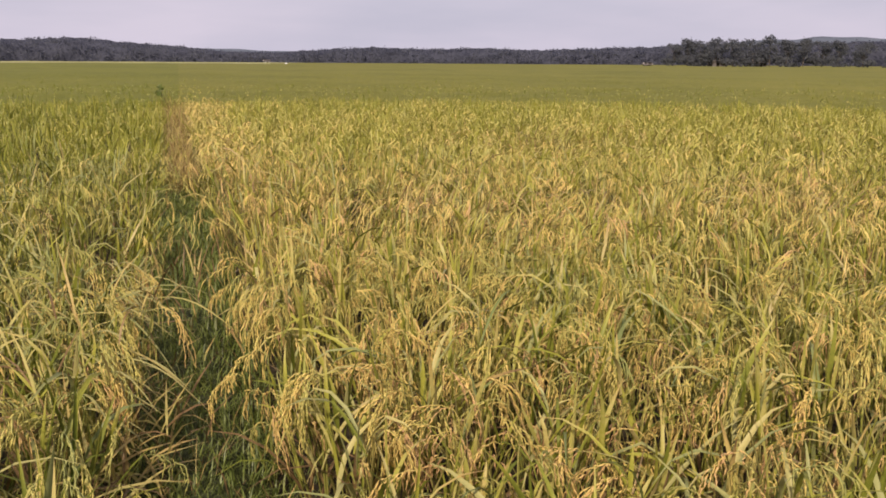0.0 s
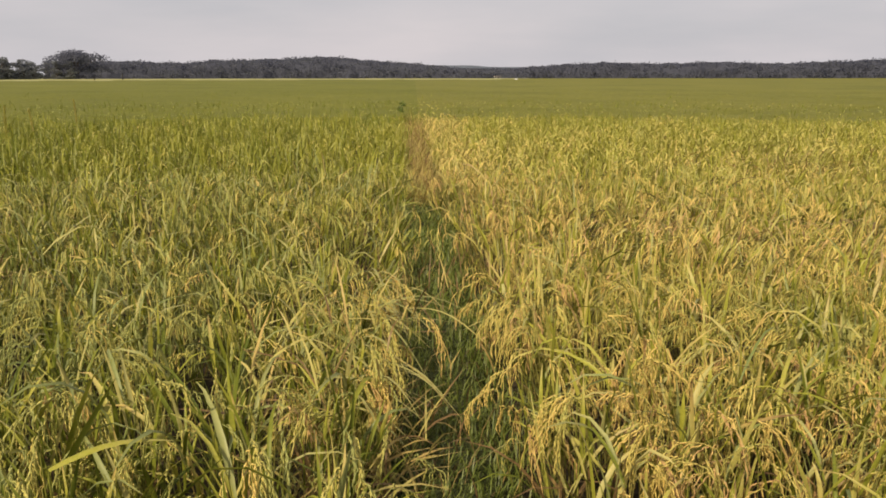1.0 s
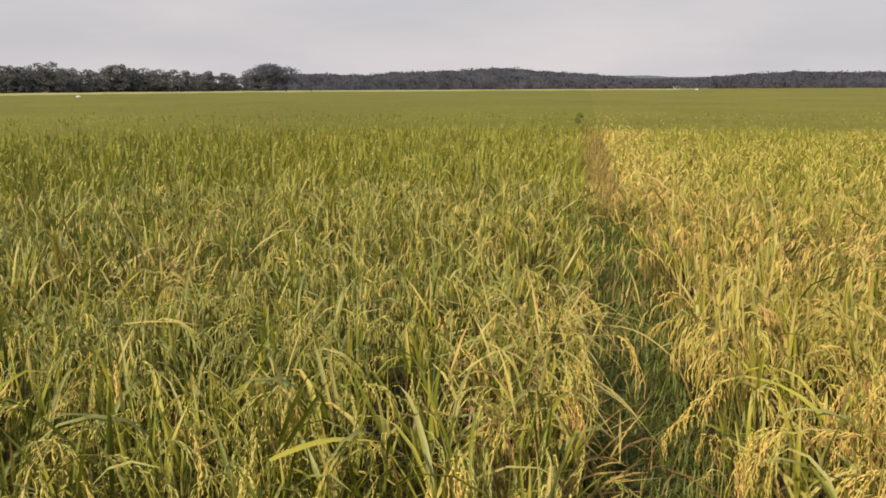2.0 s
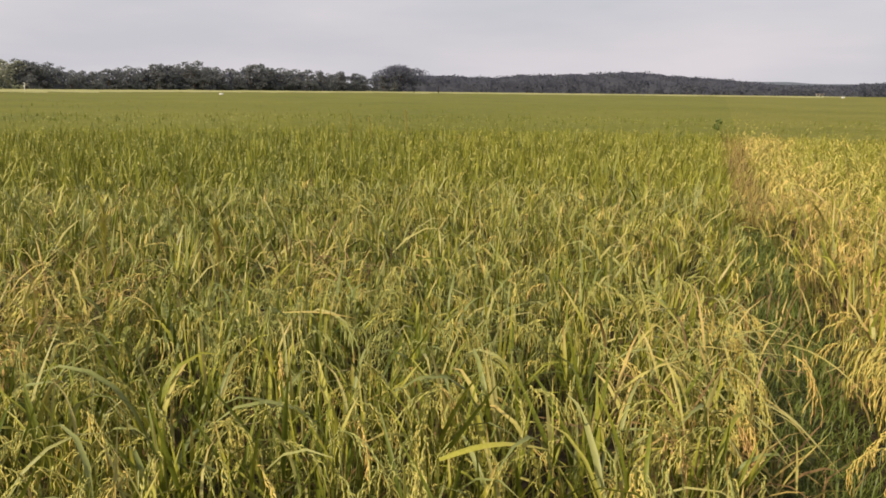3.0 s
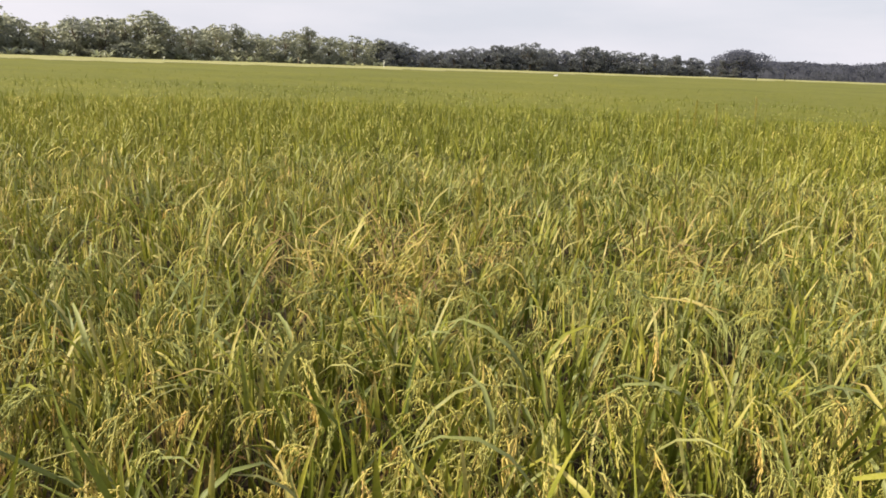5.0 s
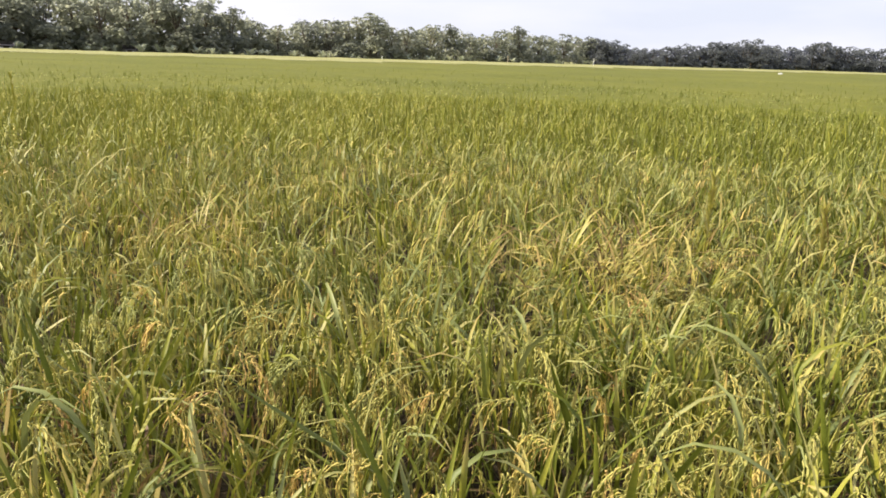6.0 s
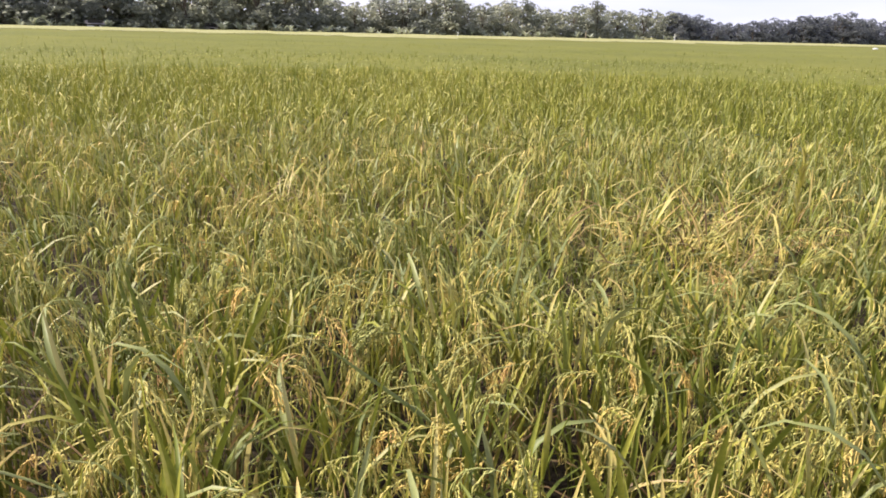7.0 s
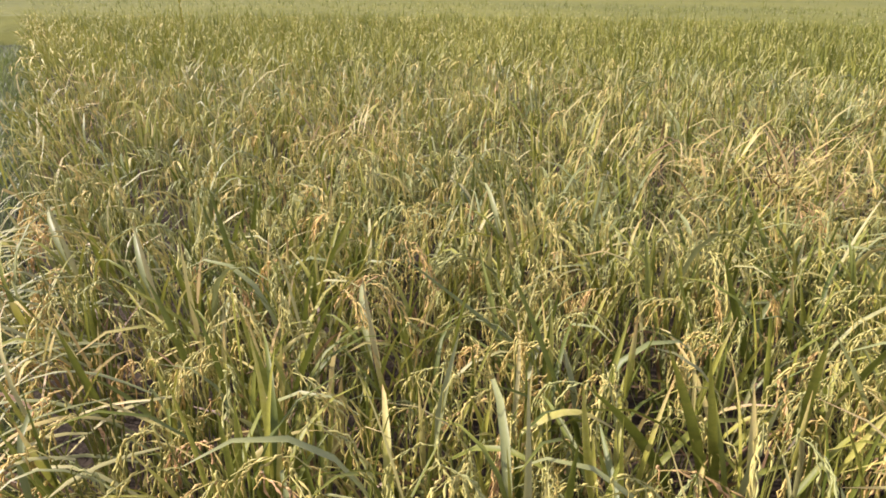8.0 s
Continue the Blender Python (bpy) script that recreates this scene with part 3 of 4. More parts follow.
# ---- single rice plants along the path and the cross bund ----
def rice_plant(ripe, label):
    ob = new("rice_plant")
    p = rice_parts(ripe, 15 if ripe > 0.5 else 14, 6, 2, 10)
    for pc in p["leaf_blade"]:
        part("leaf_blade", mesh_of("leaf_blade", pc, [LEAF]), ob)
    for pc in p["ageing_blade"]:
        part("leaf_blade", mesh_of("leaf_blade", pc, [PALE_LEAF]), ob, "pale ageing leaf")
    for pc in p["panicle"]:
        part("panicle", mesh_of("panicle", pc, [GRAIN]), ob, "drooping ear of grain")
    for pc in p["culm"]:
        part("culm", mesh_of("culm", pc, [CULM]), ob)
    part("basal_tuft", mesh_of("basal_tuft", join(p["basal_tuft"]), [LEAF]), ob, "withered low leaves")
    return tagged(ob, label, "rice plant", "rice plants by the path")


PLANT_LABELS = ("green rice plant with upright leaves and pale ears", "green and yellow rice plant with drooping ears",
                "ripe golden rice plant with heavy drooping ears", "dry golden-brown rice plant leaning over the path")
plants = [[rice_plant(g, lb) for _ in range(3)] for g, lb in zip(levels, PLANT_LABELS)]
x, y, d, az, keep, _, _ = spots(0.8, 4.6, 0.215, -40, 125)
x, y = x[keep], y[keep]
order = np.argsort(np.hypot(x - HOME[0], y - HOME[1]))
x, y = x[order], y[order]
lean, rp = leans(x, y), ripeness(x, y)
M = stand(x, y, lean, rng.uniform(0.88, 1.12, len(x)))
used = set()
near_n = min(208, len(x))
for k in range(near_n):
    lv = int(np.clip(rp[k] * 4 + rng.uniform(-0.5, 0.5), 0, 3))
    src = plants[lv][k % 3]
    m = Matrix(M[k].tolist()).to_4x4()
    m.translation = (x[k], y[k], 0.0)
    if src in used:
        copy_thing(src, m @ Matrix.Diagonal([1 / s for s in src.scale]).to_4x4())
    else:
        used.add(src)
        src.matrix_basis = m
for k, (px, py) in enumerate(((-2.12, -0.60), (-1.92, -0.74), (-2.28, -0.80), (-2.02, -0.42), (-1.80, -0.50))):      # low plants before the gap in the stand
    copy_thing(plants[k % 2][k % 3], pose(px, py, 0, 0, 0, 70.0 * k))
for row in plants:
    for src in row:
        if src not in used:
            src.matrix_basis = pose(HOME[0] + 0.9 + 0.2 * row.index(src), HOME[1] - 3.0, 0)
if len(x) > near_n:
    sow("rice_stand", semi_protos, x[near_n:], y[near_n:], STAND, "dense stand of ripening rice with drooping ears", np.ones(len(x) - near_n))


def long_leaf(base, tip, width, bow, tone, n=8):
    """A broad leaf from base to tip, bowed upwards in between."""
    base, tip = np.array(base), np.array(tip)
    s = np.linspace(0, 1, n)
    p = base + (tip - base) * s[:, None] + np.array([0, 0, 1.0]) * (bow * np.sin(math.pi * s))[:, None]
    d = np.gradient(p, axis=0)
    d /= np.linalg.norm(d, axis=1, keepdims=True)
    side = np.cross(d, [0.25, -0.15, 1.0])
    side /= np.linalg.norm(side, axis=1, keepdims=True)
    if abs(d[0][2]) > 0.75:       # steep leaves turn their flat side along the cross bund
        side = np.array([0.25, 0.95, 0.0]) * np.ones((n, 1))
    nor = np.cross(d, side)
    w = width * 0.5 * np.minimum(1, 0.6 + 2 * s) * (1 - s ** 3)
    w[-1] = 0.0006
    v = np.stack([p - side * w[:, None], p - nor * (w * 0.35)[:, None], p + side * w[:, None]], 1).reshape(-1, 3)
    i = np.arange(n - 1) * 3
    q = np.concatenate([np.stack([i, i + 1, i + 4, i + 3], -1), np.stack([i + 1, i + 2, i + 5, i + 4], -1)])
    return piece(v, q, (), np.repeat(tone + 0.15 * s ** 2, 3))


def tall_plant(leaves, ears, label, mat=LEAF):
    """A plant with broad standing leaves (base, tip, width, bow, tone) and ears (neck, azimuth, length, tone)."""
    ob = new("rice_plant")
    root = np.array([*np.mean([np.array(lf[0][:2]) for lf in leaves] or [np.array(e[0][:2]) for e in ears], axis=0), 0.0])
    for base, tip, wd, bow, tn in leaves:
        part("leaf_blade", mesh_of("leaf_blade", long_leaf(np.array(base) - root, np.array(tip) - root, wd, bow, tn), [mat], smooth=True), ob)
        foot = np.array([rng.normal(0, 0.02), rng.normal(0, 0.02), 0])
        part("culm", mesh_of("culm", stalk(np.array([foot, (foot + np.array(base) - root) / 2 + [0, 0, 0.02], np.array(base) - root]), 0.004, 0.003, 0.3, 4), [CULM]), ob)
    for neck, az, ln, tn in ears:
        n = np.array(neck) - root
        part("panicle", mesh_of("panicle", panicle(n, az, 2.95, ln * 0.9, tn, 12, 11, 0.0027), [GRAIN]), ob, "heavy drooping ear of grain")
        part("culm", mesh_of("culm", stalk(np.array([[0.01, 0.01, 0], n * [0.6, 0.6, 0.5], n]), 0.004, 0.002, 0.4, 4), [CULM]), ob)
    ob.matrix_basis = pose(*root)
    return tagged(ob, label, "rice plant", "rice plants by the path")


BROAD = "rice plant with broad upright green leaves"
tall_plant([((-2.0, 0.11, 0.45), (-1.84, -0.14, 0.80), 0.030, 0.03, 0.12), ((-2.06, 0.22, 0.40), (-1.74, -0.04, 0.92), 0.026, 0.02, 0.22),
            ((-2.02, 0.22, 0.42), (-1.76, 0.04, 0.90), 0.022, 0.0, 0.30)], [((-2.1, 0.12, 0.66), 2.4, 0.24, 0.3)], BROAD)
tall_plant([((-2.13, 0.45, 0.42), (-1.81, 0.28, 0.90), 0.026, 0.02, 0.2), ((-2.2, 0.5, 0.40), (-2.0, 0.62, 0.86), 0.024, 0.02, 0.25)], [((-2.1, 0.52, 0.64), 0.6, 0.22, 0.4)], BROAD)
tall_plant([((-1.96, -0.23, 0.64), (-1.95, -0.04, 0.64), 0.020, 0.045, 0.62), ((-2.44, -0.15, 0.60), (-2.38, -0.46, 0.88), 0.022, 0.0, 0.25)],
           [((-2.2, -0.2, 0.70), 2.8, 0.25, 0.55), ((-2.24, -0.26, 0.66), 3.6, 0.22, 0.6)], "rice plant with a pale arching leaf and tan ears")
tall_plant([((-2.06, -0.65, 0.42), (-2.05, -0.78, 0.90), 0.026, 0.0, 0.2), ((-2.29, -0.61, 0.36), (-2.26, -0.59, 0.62), 0.028, 0.0, 0.62),
            ((-2.01, -0.83, 0.48), (-2.09, -0.61, 0.58), 0.024, 0.06, 0.64), ((-2.37, -0.76, 0.60), (-2.40, -0.61, 0.66), 0.014, 0.04, 0.6)],
           [((-2.62, -0.62, 0.68), 0.8, 0.25, 0.62), ((-2.6, -0.56, 0.70), 1.2, 0.27, 0.5), ((-2.92, -0.44, 0.72), 1.0, 0.22, 0.85)], "rice plant with golden hanging ears and pale bent leaves")
tall_plant([((-2.38, -1.16, 0.45), (-2.20, -1.18, 0.80), 0.028, 0.0, 0.15), ((-2.3, -1.1, 0.5), (-2.1, -1.35, 0.52), 0.018, 0.06, 0.66)], [((-2.35, -1.05, 0.6), 4.0, 0.22, 0.7)], "rice plant leaning out over the cross bund")
tall_plant([((-1.72, 1.62, 0.55), (-1.52, 1.64, 0.85), 0.030, 0.0, 0.25), ((-1.57, 1.43, 0.68), (-1.37, 1.66, 0.68), 0.022, 0.03, 0.45)], [((-1.66, 1.5, 0.68), 5.2, 0.24, 0.35)], BROAD)
tall_plant([((-2.57, 0.56, 0.42), (-2.39, 0.35, 0.85), 0.026, 0.0, 0.15)], [((-2.5, 0.5, 0.68), 2.0, 0.22, 0.6)], BROAD)
tall_plant([((-1.85, 1.79, 0.50), (-1.60, 1.66, 0.85), 0.024, 0.02, 0.3)], [((-1.8, 1.7, 0.66), 5.0, 0.24, 0.35)], BROAD)
LEAN = "dry rice plant hanging over the grassy path"
tall_plant([((-1.10, 2.65, 0.60), (-0.88, 2.67, 0.40), 0.012, 0.03, 0.7), ((-1.23, 3.20, 0.62), (-0.80, 2.96, 0.56), 0.014, 0.06, 0.6), ((-1.84, 3.34, 0.70), (-1.50, 3.0, 0.66), 0.02, 0.04, 0.5)],
           [((-1.22, 2.78, 0.70), 5.6, 0.27, 0.45), ((-1.08, 2.86, 0.68), 5.9, 0.26, 0.75), ((-1.16, 2.5, 0.58), 5.8, 0.24, 0.7)], LEAN)
tall_plant([], [((-0.60, 2.60, 0.60), 3.3, 0.24, 0.55), ((-0.66, 2.50, 0.56), 3.5, 0.2, 0.6), ((-0.62, 2.95, 0.62), 3.1, 0.24, 0.5)], LEAN)
tall_plant([((1.14, 2.27, 0.45), (0.91, 1.99, 0.95), 0.022, 0.0, 0.35)], [((1.1, 2.2, 0.66), 4.0, 0.24, 0.6)], BROAD)
tall_plant([((-0.14, 2.25, 0.45), (-0.23, 2.12, 0.90), 0.022, 0.0, 0.35)], [((-0.16, 2.2, 0.62), 4.4, 0.25, 0.55), ((-0.05, 2.3, 0.64), 0.8, 0.25, 0.6)], BROAD)


def ear_bunch(x, y, z, az, count, tone, label):
    """A plant whose heavy ears hang over together in one bunch; z: the bend at the top."""
    back = np.array([math.cos(az), math.sin(az)]) * 0.06
    ears = [((x - back[0] + rng.normal(0, 0.025), y - back[1] + rng.normal(0, 0.025), z - rng.uniform(0.05, 0.10)), az + rng.normal(0, 0.35), rng.uniform(0.22, 0.27), tone + rng.normal(0, 0.07))
            for _ in range(count)]
    tall_plant([], ears, label)


PALE_BUNCH, GOLD_BUNCH, TAN_BUNCH = "rice plant with a bunch of pale green drooping ears", "rice plant with a heavy bunch of yellow ears", "rice plant with a bunch of dry tan ears"
for bx, by, bz, baz, bn, bt, bl in (
        (-3.12, -0.25, 0.67, 4.5, 5, 0.10, PALE_BUNCH), (-2.79, -0.05, 0.66, 4.9, 4, 0.22, PALE_BUNCH), (-2.97, 0.59, 0.73, 4.6, 5, 0.08, PALE_BUNCH),
        (-3.55, 1.25, 0.68, 0.3, 4, 0.85, TAN_BUNCH), (-1.06, 1.62, 0.78, 5.4, 4, 0.20, GOLD_BUNCH), (-1.52, 1.30, 0.77, 5.5, 4, 0.25, GOLD_BUNCH),
        (-0.42, 2.26, 0.71, 3.6, 4, 0.42, GOLD_BUNCH), (-0.10, 2.15, 0.65, 3.4, 3, 0.50, GOLD_BUNCH), (-0.17, 2.66, 0.77, 4.7, 4, 0.72, TAN_BUNCH),
        (-1.12, 2.57, 0.72, 5.6, 4, 0.30, GOLD_BUNCH), (-2.30, -0.12, 0.62, 4.4, 5, 0.62, TAN_BUNCH), (-2.52, -1.02, 0.60, 4.9, 4, 0.35, PALE_BUNCH)):
    ear_bunch(bx, by, bz, baz, bn, bt, bl)


def drooping_edge(start, step, count, way, label, reach, tone):
    """Plants in a row along a bund whose long pale leaves sweep out over it."""
    side = np.array([-way[1], way[0]])
    for k in range(count):
        root = np.array(start) + np.array(step) * (k + rng.uniform(-0.2, 0.2))
        lv, ears = [], []
        for j in range(8):
            base = root + rng.normal(0, 0.05, 2)
            tip = base + np.array(way) * reach * rng.uniform(0.55, 1.1) + side * rng.normal(0, 0.16)
            lv.append(((*base, rng.uniform(0.42, 0.60)), (*tip, rng.uniform(0.26, 0.52)), rng.uniform(0.007, 0.014), rng.uniform(0.04, 0.13), tone + rng.normal(0, 0.08)))
        for j in range(3):
            base = root + rng.normal(0, 0.05, 2) + np.array(way) * 0.08
            ears.append(((*base, rng.uniform(0.50, 0.62)), math.atan2(way[1], way[0]) + rng.normal(0, 0.4), rng.uniform(0.2, 0.26), rng.uniform(0.4, 0.8)))
        tall_plant(lv, ears, label, PALE_LEAF)


drooping_edge((-1.98, -0.98), (-0.34, -0.13), 7, (0.28, -0.96), "dry pale rice plant sweeping over the cross bund", 0.46, 0.40)
drooping_edge((-1.26, 2.50), (-0.115, 0.35), 5, (0.95, -0.31), LEAN, 0.42, 0.50)


def withered(patches, label, low=0.42, high=0.68):
    """Dead straw-coloured leaves fallen criss-cross over the flattened patches."""
    bits = []
    for lx, ly, lr, n in patches:
        for k in range(n):
            px, py = lx + rng.normal(0, lr * 0.55), ly + rng.normal(0, lr * 0.55)
            th = rng.uniform(0.2, 1.5)
            bits.append(blade((px, py, rng.uniform(low, high)), rng.uniform(0, 6.28), th, th + rng.uniform(0.1, 1.3), rng.uniform(0.14, 0.32), rng.uniform(0.007, 0.014), 4, 1.3,
                              rng.choice([0.60, 0.66, 0.70, 0.75, 0.95]) + rng.normal(0, 0.04), 0.1, 0, rng.uniform(-1, 1)))
    tagged(new("withered_leaves", mesh_of("withered_leaves", join(bits), [LEAF])), label, "dead leaves", kind="stuff")


withered([(-4.2, 1.3, 0.6, 240), (-3.9, 3.2, 0.45, 130), (-4.7, 2.2, 0.45, 110), (-5.2, -0.6, 0.45, 100), (-2.4, -1.0, 0.4, 30), (0.2, 5.8, 0.9, 240),
          (1.3, 10.8, 1.3, 260), (2.7, 6.2, 0.7, 160), (-1.45, 3.1, 0.4, 60), (-1.25, 2.3, 0.35, 60)], "dry brown and pale dead leaves tangled in the rice")

withered([(-1.18, 2.35, 0.3, 170), (-1.28, 2.8, 0.3, 80), (-2.3, -1.25, 0.45, 40), (-3.0, -1.5, 0.4, 40)], "brown dead leaves lying low at the foot of the rice", 0.10, 0.42)


def dry_weed(x, y, h, bend, label):
    """A tall dry grass stalk with a bristly pale seed head."""
    ob = new("dry_weed")
    p, tan, s = curve_points((0, 0, 0), rng.uniform(0, 6.28), 0.02, bend, h, 8)
    part("stalk", mesh_of("stalk", stalk(p, 0.008, 0.005, 0.58, 4), [LEAF]), ob)
    bits = []
    for k in range(110):
        f = 0.62 + 0.38 * rng.random()
        i = min(int(f * 7), 6)
        at = p[i] + (p[i + 1] - p[i]) * (f * 7 - i)
        bits.append(blade(at, rng.uniform(0, 6.28), rng.uniform(0.1, 0.5), rng.uniform(0.3, 0.9), rng.uniform(0.05, 0.10), 0.014, 3, 1.2, rng.uniform(0.56, 0.66), 0.0, 0))
    part("seed_head", mesh_of("seed_head", join(bits), [LEAF]), ob, "pale straw-coloured seed head")
    for k in range(2):
        part("leaf", mesh_of("leaf", blade(p[3 + k], rng.uniform(0, 6.28), 0.3, 1.6, 0.3, 0.012, 5, 1.3, 0.7, 0.1, 0.2), [LEAF]), ob)
    ob.matrix_basis = pose(x, y, 0)
    return tagged(ob, label, "weed", "tall weeds in the rice")


for wx, wy, wh, wb in ((-4.55, 2.24, 0.98, 0.12), (-4.15, 2.75, 0.85, 0.1), (-10.9, 10.9, 1.12, 0.1), (-11.2, 11.9, 1.05, 0.15), (-11.8, 13.7, 1.15, 0.1), (-10.4, 10.0, 1.0, 0.2), (-13.7, -3.25, 1.15, 0.1)):
    dry_weed(wx, wy, wh, wb, "tall dry pale grass weed among the rice")


# ---- grass on the bunds ----
def grass_strip(name, p0, p1, width, count, label, tall=0.09, mat=None, tone=0.3):
    p0, p1 = np.array(p0), np.array(p1)
    d = (p1 - p0) / np.linalg.norm(p1 - p0)
    sd = np.array([d[1], -d[0]])
    bits = []
    for k in range(count):
        f = rng.random() ** 1.6
        a = rng.uniform(-1, 1)
        p = p0 + (p1 - p0) * f + sd * a * width / 2
        z = 0.13 * (1 - 0.6 * a * a)
        ln = tall * rng.uniform(0.5, 1.7) * (1 + 0.8 * f)
        bits.append(blade((p[0], p[1], z), rng.uniform(0, 6.28), rng.uniform(0, 0.5), rng.uniform(0.5, 1.9), ln, rng.uniform(0.003, 0.007) * (1 + 1.5 * f), 3, 1.2,
                          np.clip(rng.normal(tone, 0.16), 0, 1.1), 0.2, 0))
    tagged(new(name, mesh_of(name, join(bits), [mat or GRASS])), label, "grass", kind="stuff")


grass_strip("path_grass", (-0.25, 0.7), (-6.5, 19.6), 0.95, 14000, "short green grass on the path between the plots", 0.07)
grass_strip("path_grass", (-0.3, 0.9), (-2.75, 8.3), 0.62, 8000, "short green grass trodden along the path", 0.065)
grass_strip("dry_grass", (-2.90, 8.8), (-6.85, 20.6), 0.36, 3200, "dry orange-brown grass closing in on the path", 0.30, LEAF, 0.80)
grass_strip("dry_grass", (-0.75, 1.6), (-2.2, 6.0), 0.95, 500, "withered straw lying along the path's edges", 0.16, LEAF, 0.9)
grass_strip("path_grass", (-0.2, 0.75), (1.3, -4.0), 0.75, 1800, "short green grass on the bund at the corner")
grass_strip("bund_grass", (-0.4, -0.98), (-16, -6.75), 0.75, 7000, "green grass on the cross bund", 0.12)


# ---- trees ----
def leaf_cloud(lobes, count, size, tone=0.45, loose=0.10):
    """A crown: many small bent leaf sprays spread over uneven lobes (x, y, z, rx, ry, rz)."""
    lob = np.array(lobes)
    wgt = (lob[:, 3] * lob[:, 4] * lob[:, 5]) ** (2 / 3)
    pick = rng.choice(len(lob), count, p=wgt / wgt.sum())
    dirs = rng.normal(size=(count, 3))
    dirs /= np.linalg.norm(dirs, axis=1, keepdims=True)
    dirs[:, 2] = np.where(dirs[:, 2] < -0.3, -dirs[:, 2], dirs[:, 2])
    rad = rng.uniform(0.62, 1.0, count) ** 0.5 * (1 + loose * rng.normal(size=count))
    c = lob[pick, :3] + dirs * lob[pick, 3:] * rad[:, None]
    nrm = dirs + rng.normal(0, 0.45, (count, 3)) + np.array([0, 0, 0.25])
    nrm /= np.linalg.norm(nrm, axis=1, keepdims=True)
    a = np.cross(nrm, rng.normal(size=(count, 3)))
    a /= np.linalg.norm(a, axis=1, keepdims=True)
    b = np.cross(nrm, a)
    s = (size * rng.uniform(0.6, 1.4, count))[:, None]
    v = np.stack([c - a * s * 0.5, c + b * s * 0.33 + nrm * s * 0.1, c + a * s * 0.55, c - b * s * 0.36 - nrm * s * 0.12], 1).reshape(-1, 3)
    i = np.arange(count) * 4
    tn = tone + rng.normal(0, 0.12, count) + 0.14 * (rng.random(len(lob))[pick] - 0.5)
    return piece(v, np.stack([i, i + 1, i + 2, i + 3], -1), (), np.repeat(tn, 4))


def limb(p0, p1, r0, r1, sag=0.0, n=5):
    s = np.linspace(0, 1, n)[:, None]
    p = np.array(p0) * (1 - s) + np.array(p1) * s + np.array([0, 0, 1.0]) * (sag * np.sin(math.pi * s))
    p[1:-1, :2] += rng.normal(0, 0.04 * np.linalg.norm(np.array(p1) - np.array(p0)) / n, (n - 2, 2))
    return stalk(p, r0, r1, 0.3, 4)


def tree(h, spread, kind, count, size, label, mat, tone=0.45):
    """A tree of height h: tapered trunk with limbs, and a lobed crown."""
    ob = new("tree")
    lobes, limbs = [], []
    low = {"round": 0.18, "tall": 0.22, "airy": 0.30, "dome": 0.10}[kind]
    limbs.append(limb((0, 0, -0.1), (rng.normal(0, 0.2), rng.normal(0, 0.2), h * 0.62), 0.024 * h, 0.008 * h, n=6))
    n = {"round": 9, "tall": 8, "airy": 11, "dome": 16}[kind]
    for k in range(n):
        a = rng.uniform(0, 2 * math.pi)
        f = (k + 0.5) / n
        if kind == "dome":
            rr = spread * 0.42 * math.sqrt(rng.random())
            z = h * (0.50 + 0.28 * (1 - (rr / (spread * 0.45)) ** 2))
            size3 = (spread * 0.22, spread * 0.22, h * 0.22)
        else:
            z = h * (low + 0.10 + (0.86 - low) * f)
            taper = {"round": math.sin(math.pi * (0.22 + 0.70 * f)), "tall": 1 - 0.55 * f, "airy": 1 - 0.3 * f}[kind]
            rr = spread * 0.36 * taper * rng.uniform(0.3, 1.0)
            e = spread * (0.17 if kind == "airy" else 0.25) * rng.uniform(0.7, 1.2) * (0.6 + 0.4 * taper)
            size3 = (e, e, e * rng.uniform(0.6, 0.9))
            z = min(z, h - size3[2])
        c = (rr * math.cos(a), rr * math.sin(a), z)
        lobes.append((*c, *size3))
        limbs.append(limb((0, 0, h * rng.uniform(0.2, 0.5)), c, 0.009 * h, 0.003 * h, 0.02 * h, 4))
    if kind == "dome":
        for k in range(10):
            a = rng.uniform(0, 2 * math.pi)
            lobes.append((spread * 0.30 * math.cos(a), spread * 0.30 * math.sin(a), h * rng.uniform(0.22, 0.42), spread * 0.2, spread * 0.2, h * 0.2))
    else:
        for k in range(7):
            a = rng.uniform(0, 2 * math.pi)
            lobes.append((spread * 0.36 * math.cos(a), spread * 0.36 * math.sin(a), h * rng.uniform(0.06, 0.32), spread * 0.22, spread * 0.22, h * 0.13))
    part("trunk", mesh_of("trunk", join(limbs), [BARK]), ob, "grey-brown trunk with limbs")
    part("crown", mesh_of("crown", leaf_cloud(lobes, count, size, tone, 0.14), [mat]), ob)
    return tagged(ob, label, "tree", "trees at the field's edge")


def place(ob, az, dist, scale=1.0, wide=1.0, z=0.0, first=False):
    a = radians(az)
    m = pose(-math.sin(a) * dist, math.cos(a) * dist, z, 0, 0, rng.uniform(0, 360)) @ Matrix.Diagonal((scale * wide, scale * wide, scale, 1))
    if first:
        ob.matrix_basis = m
        return ob
    return copy_thing(ob, m @ Matrix.Diagonal([1 / s for s in ob.scale]).to_4x4())


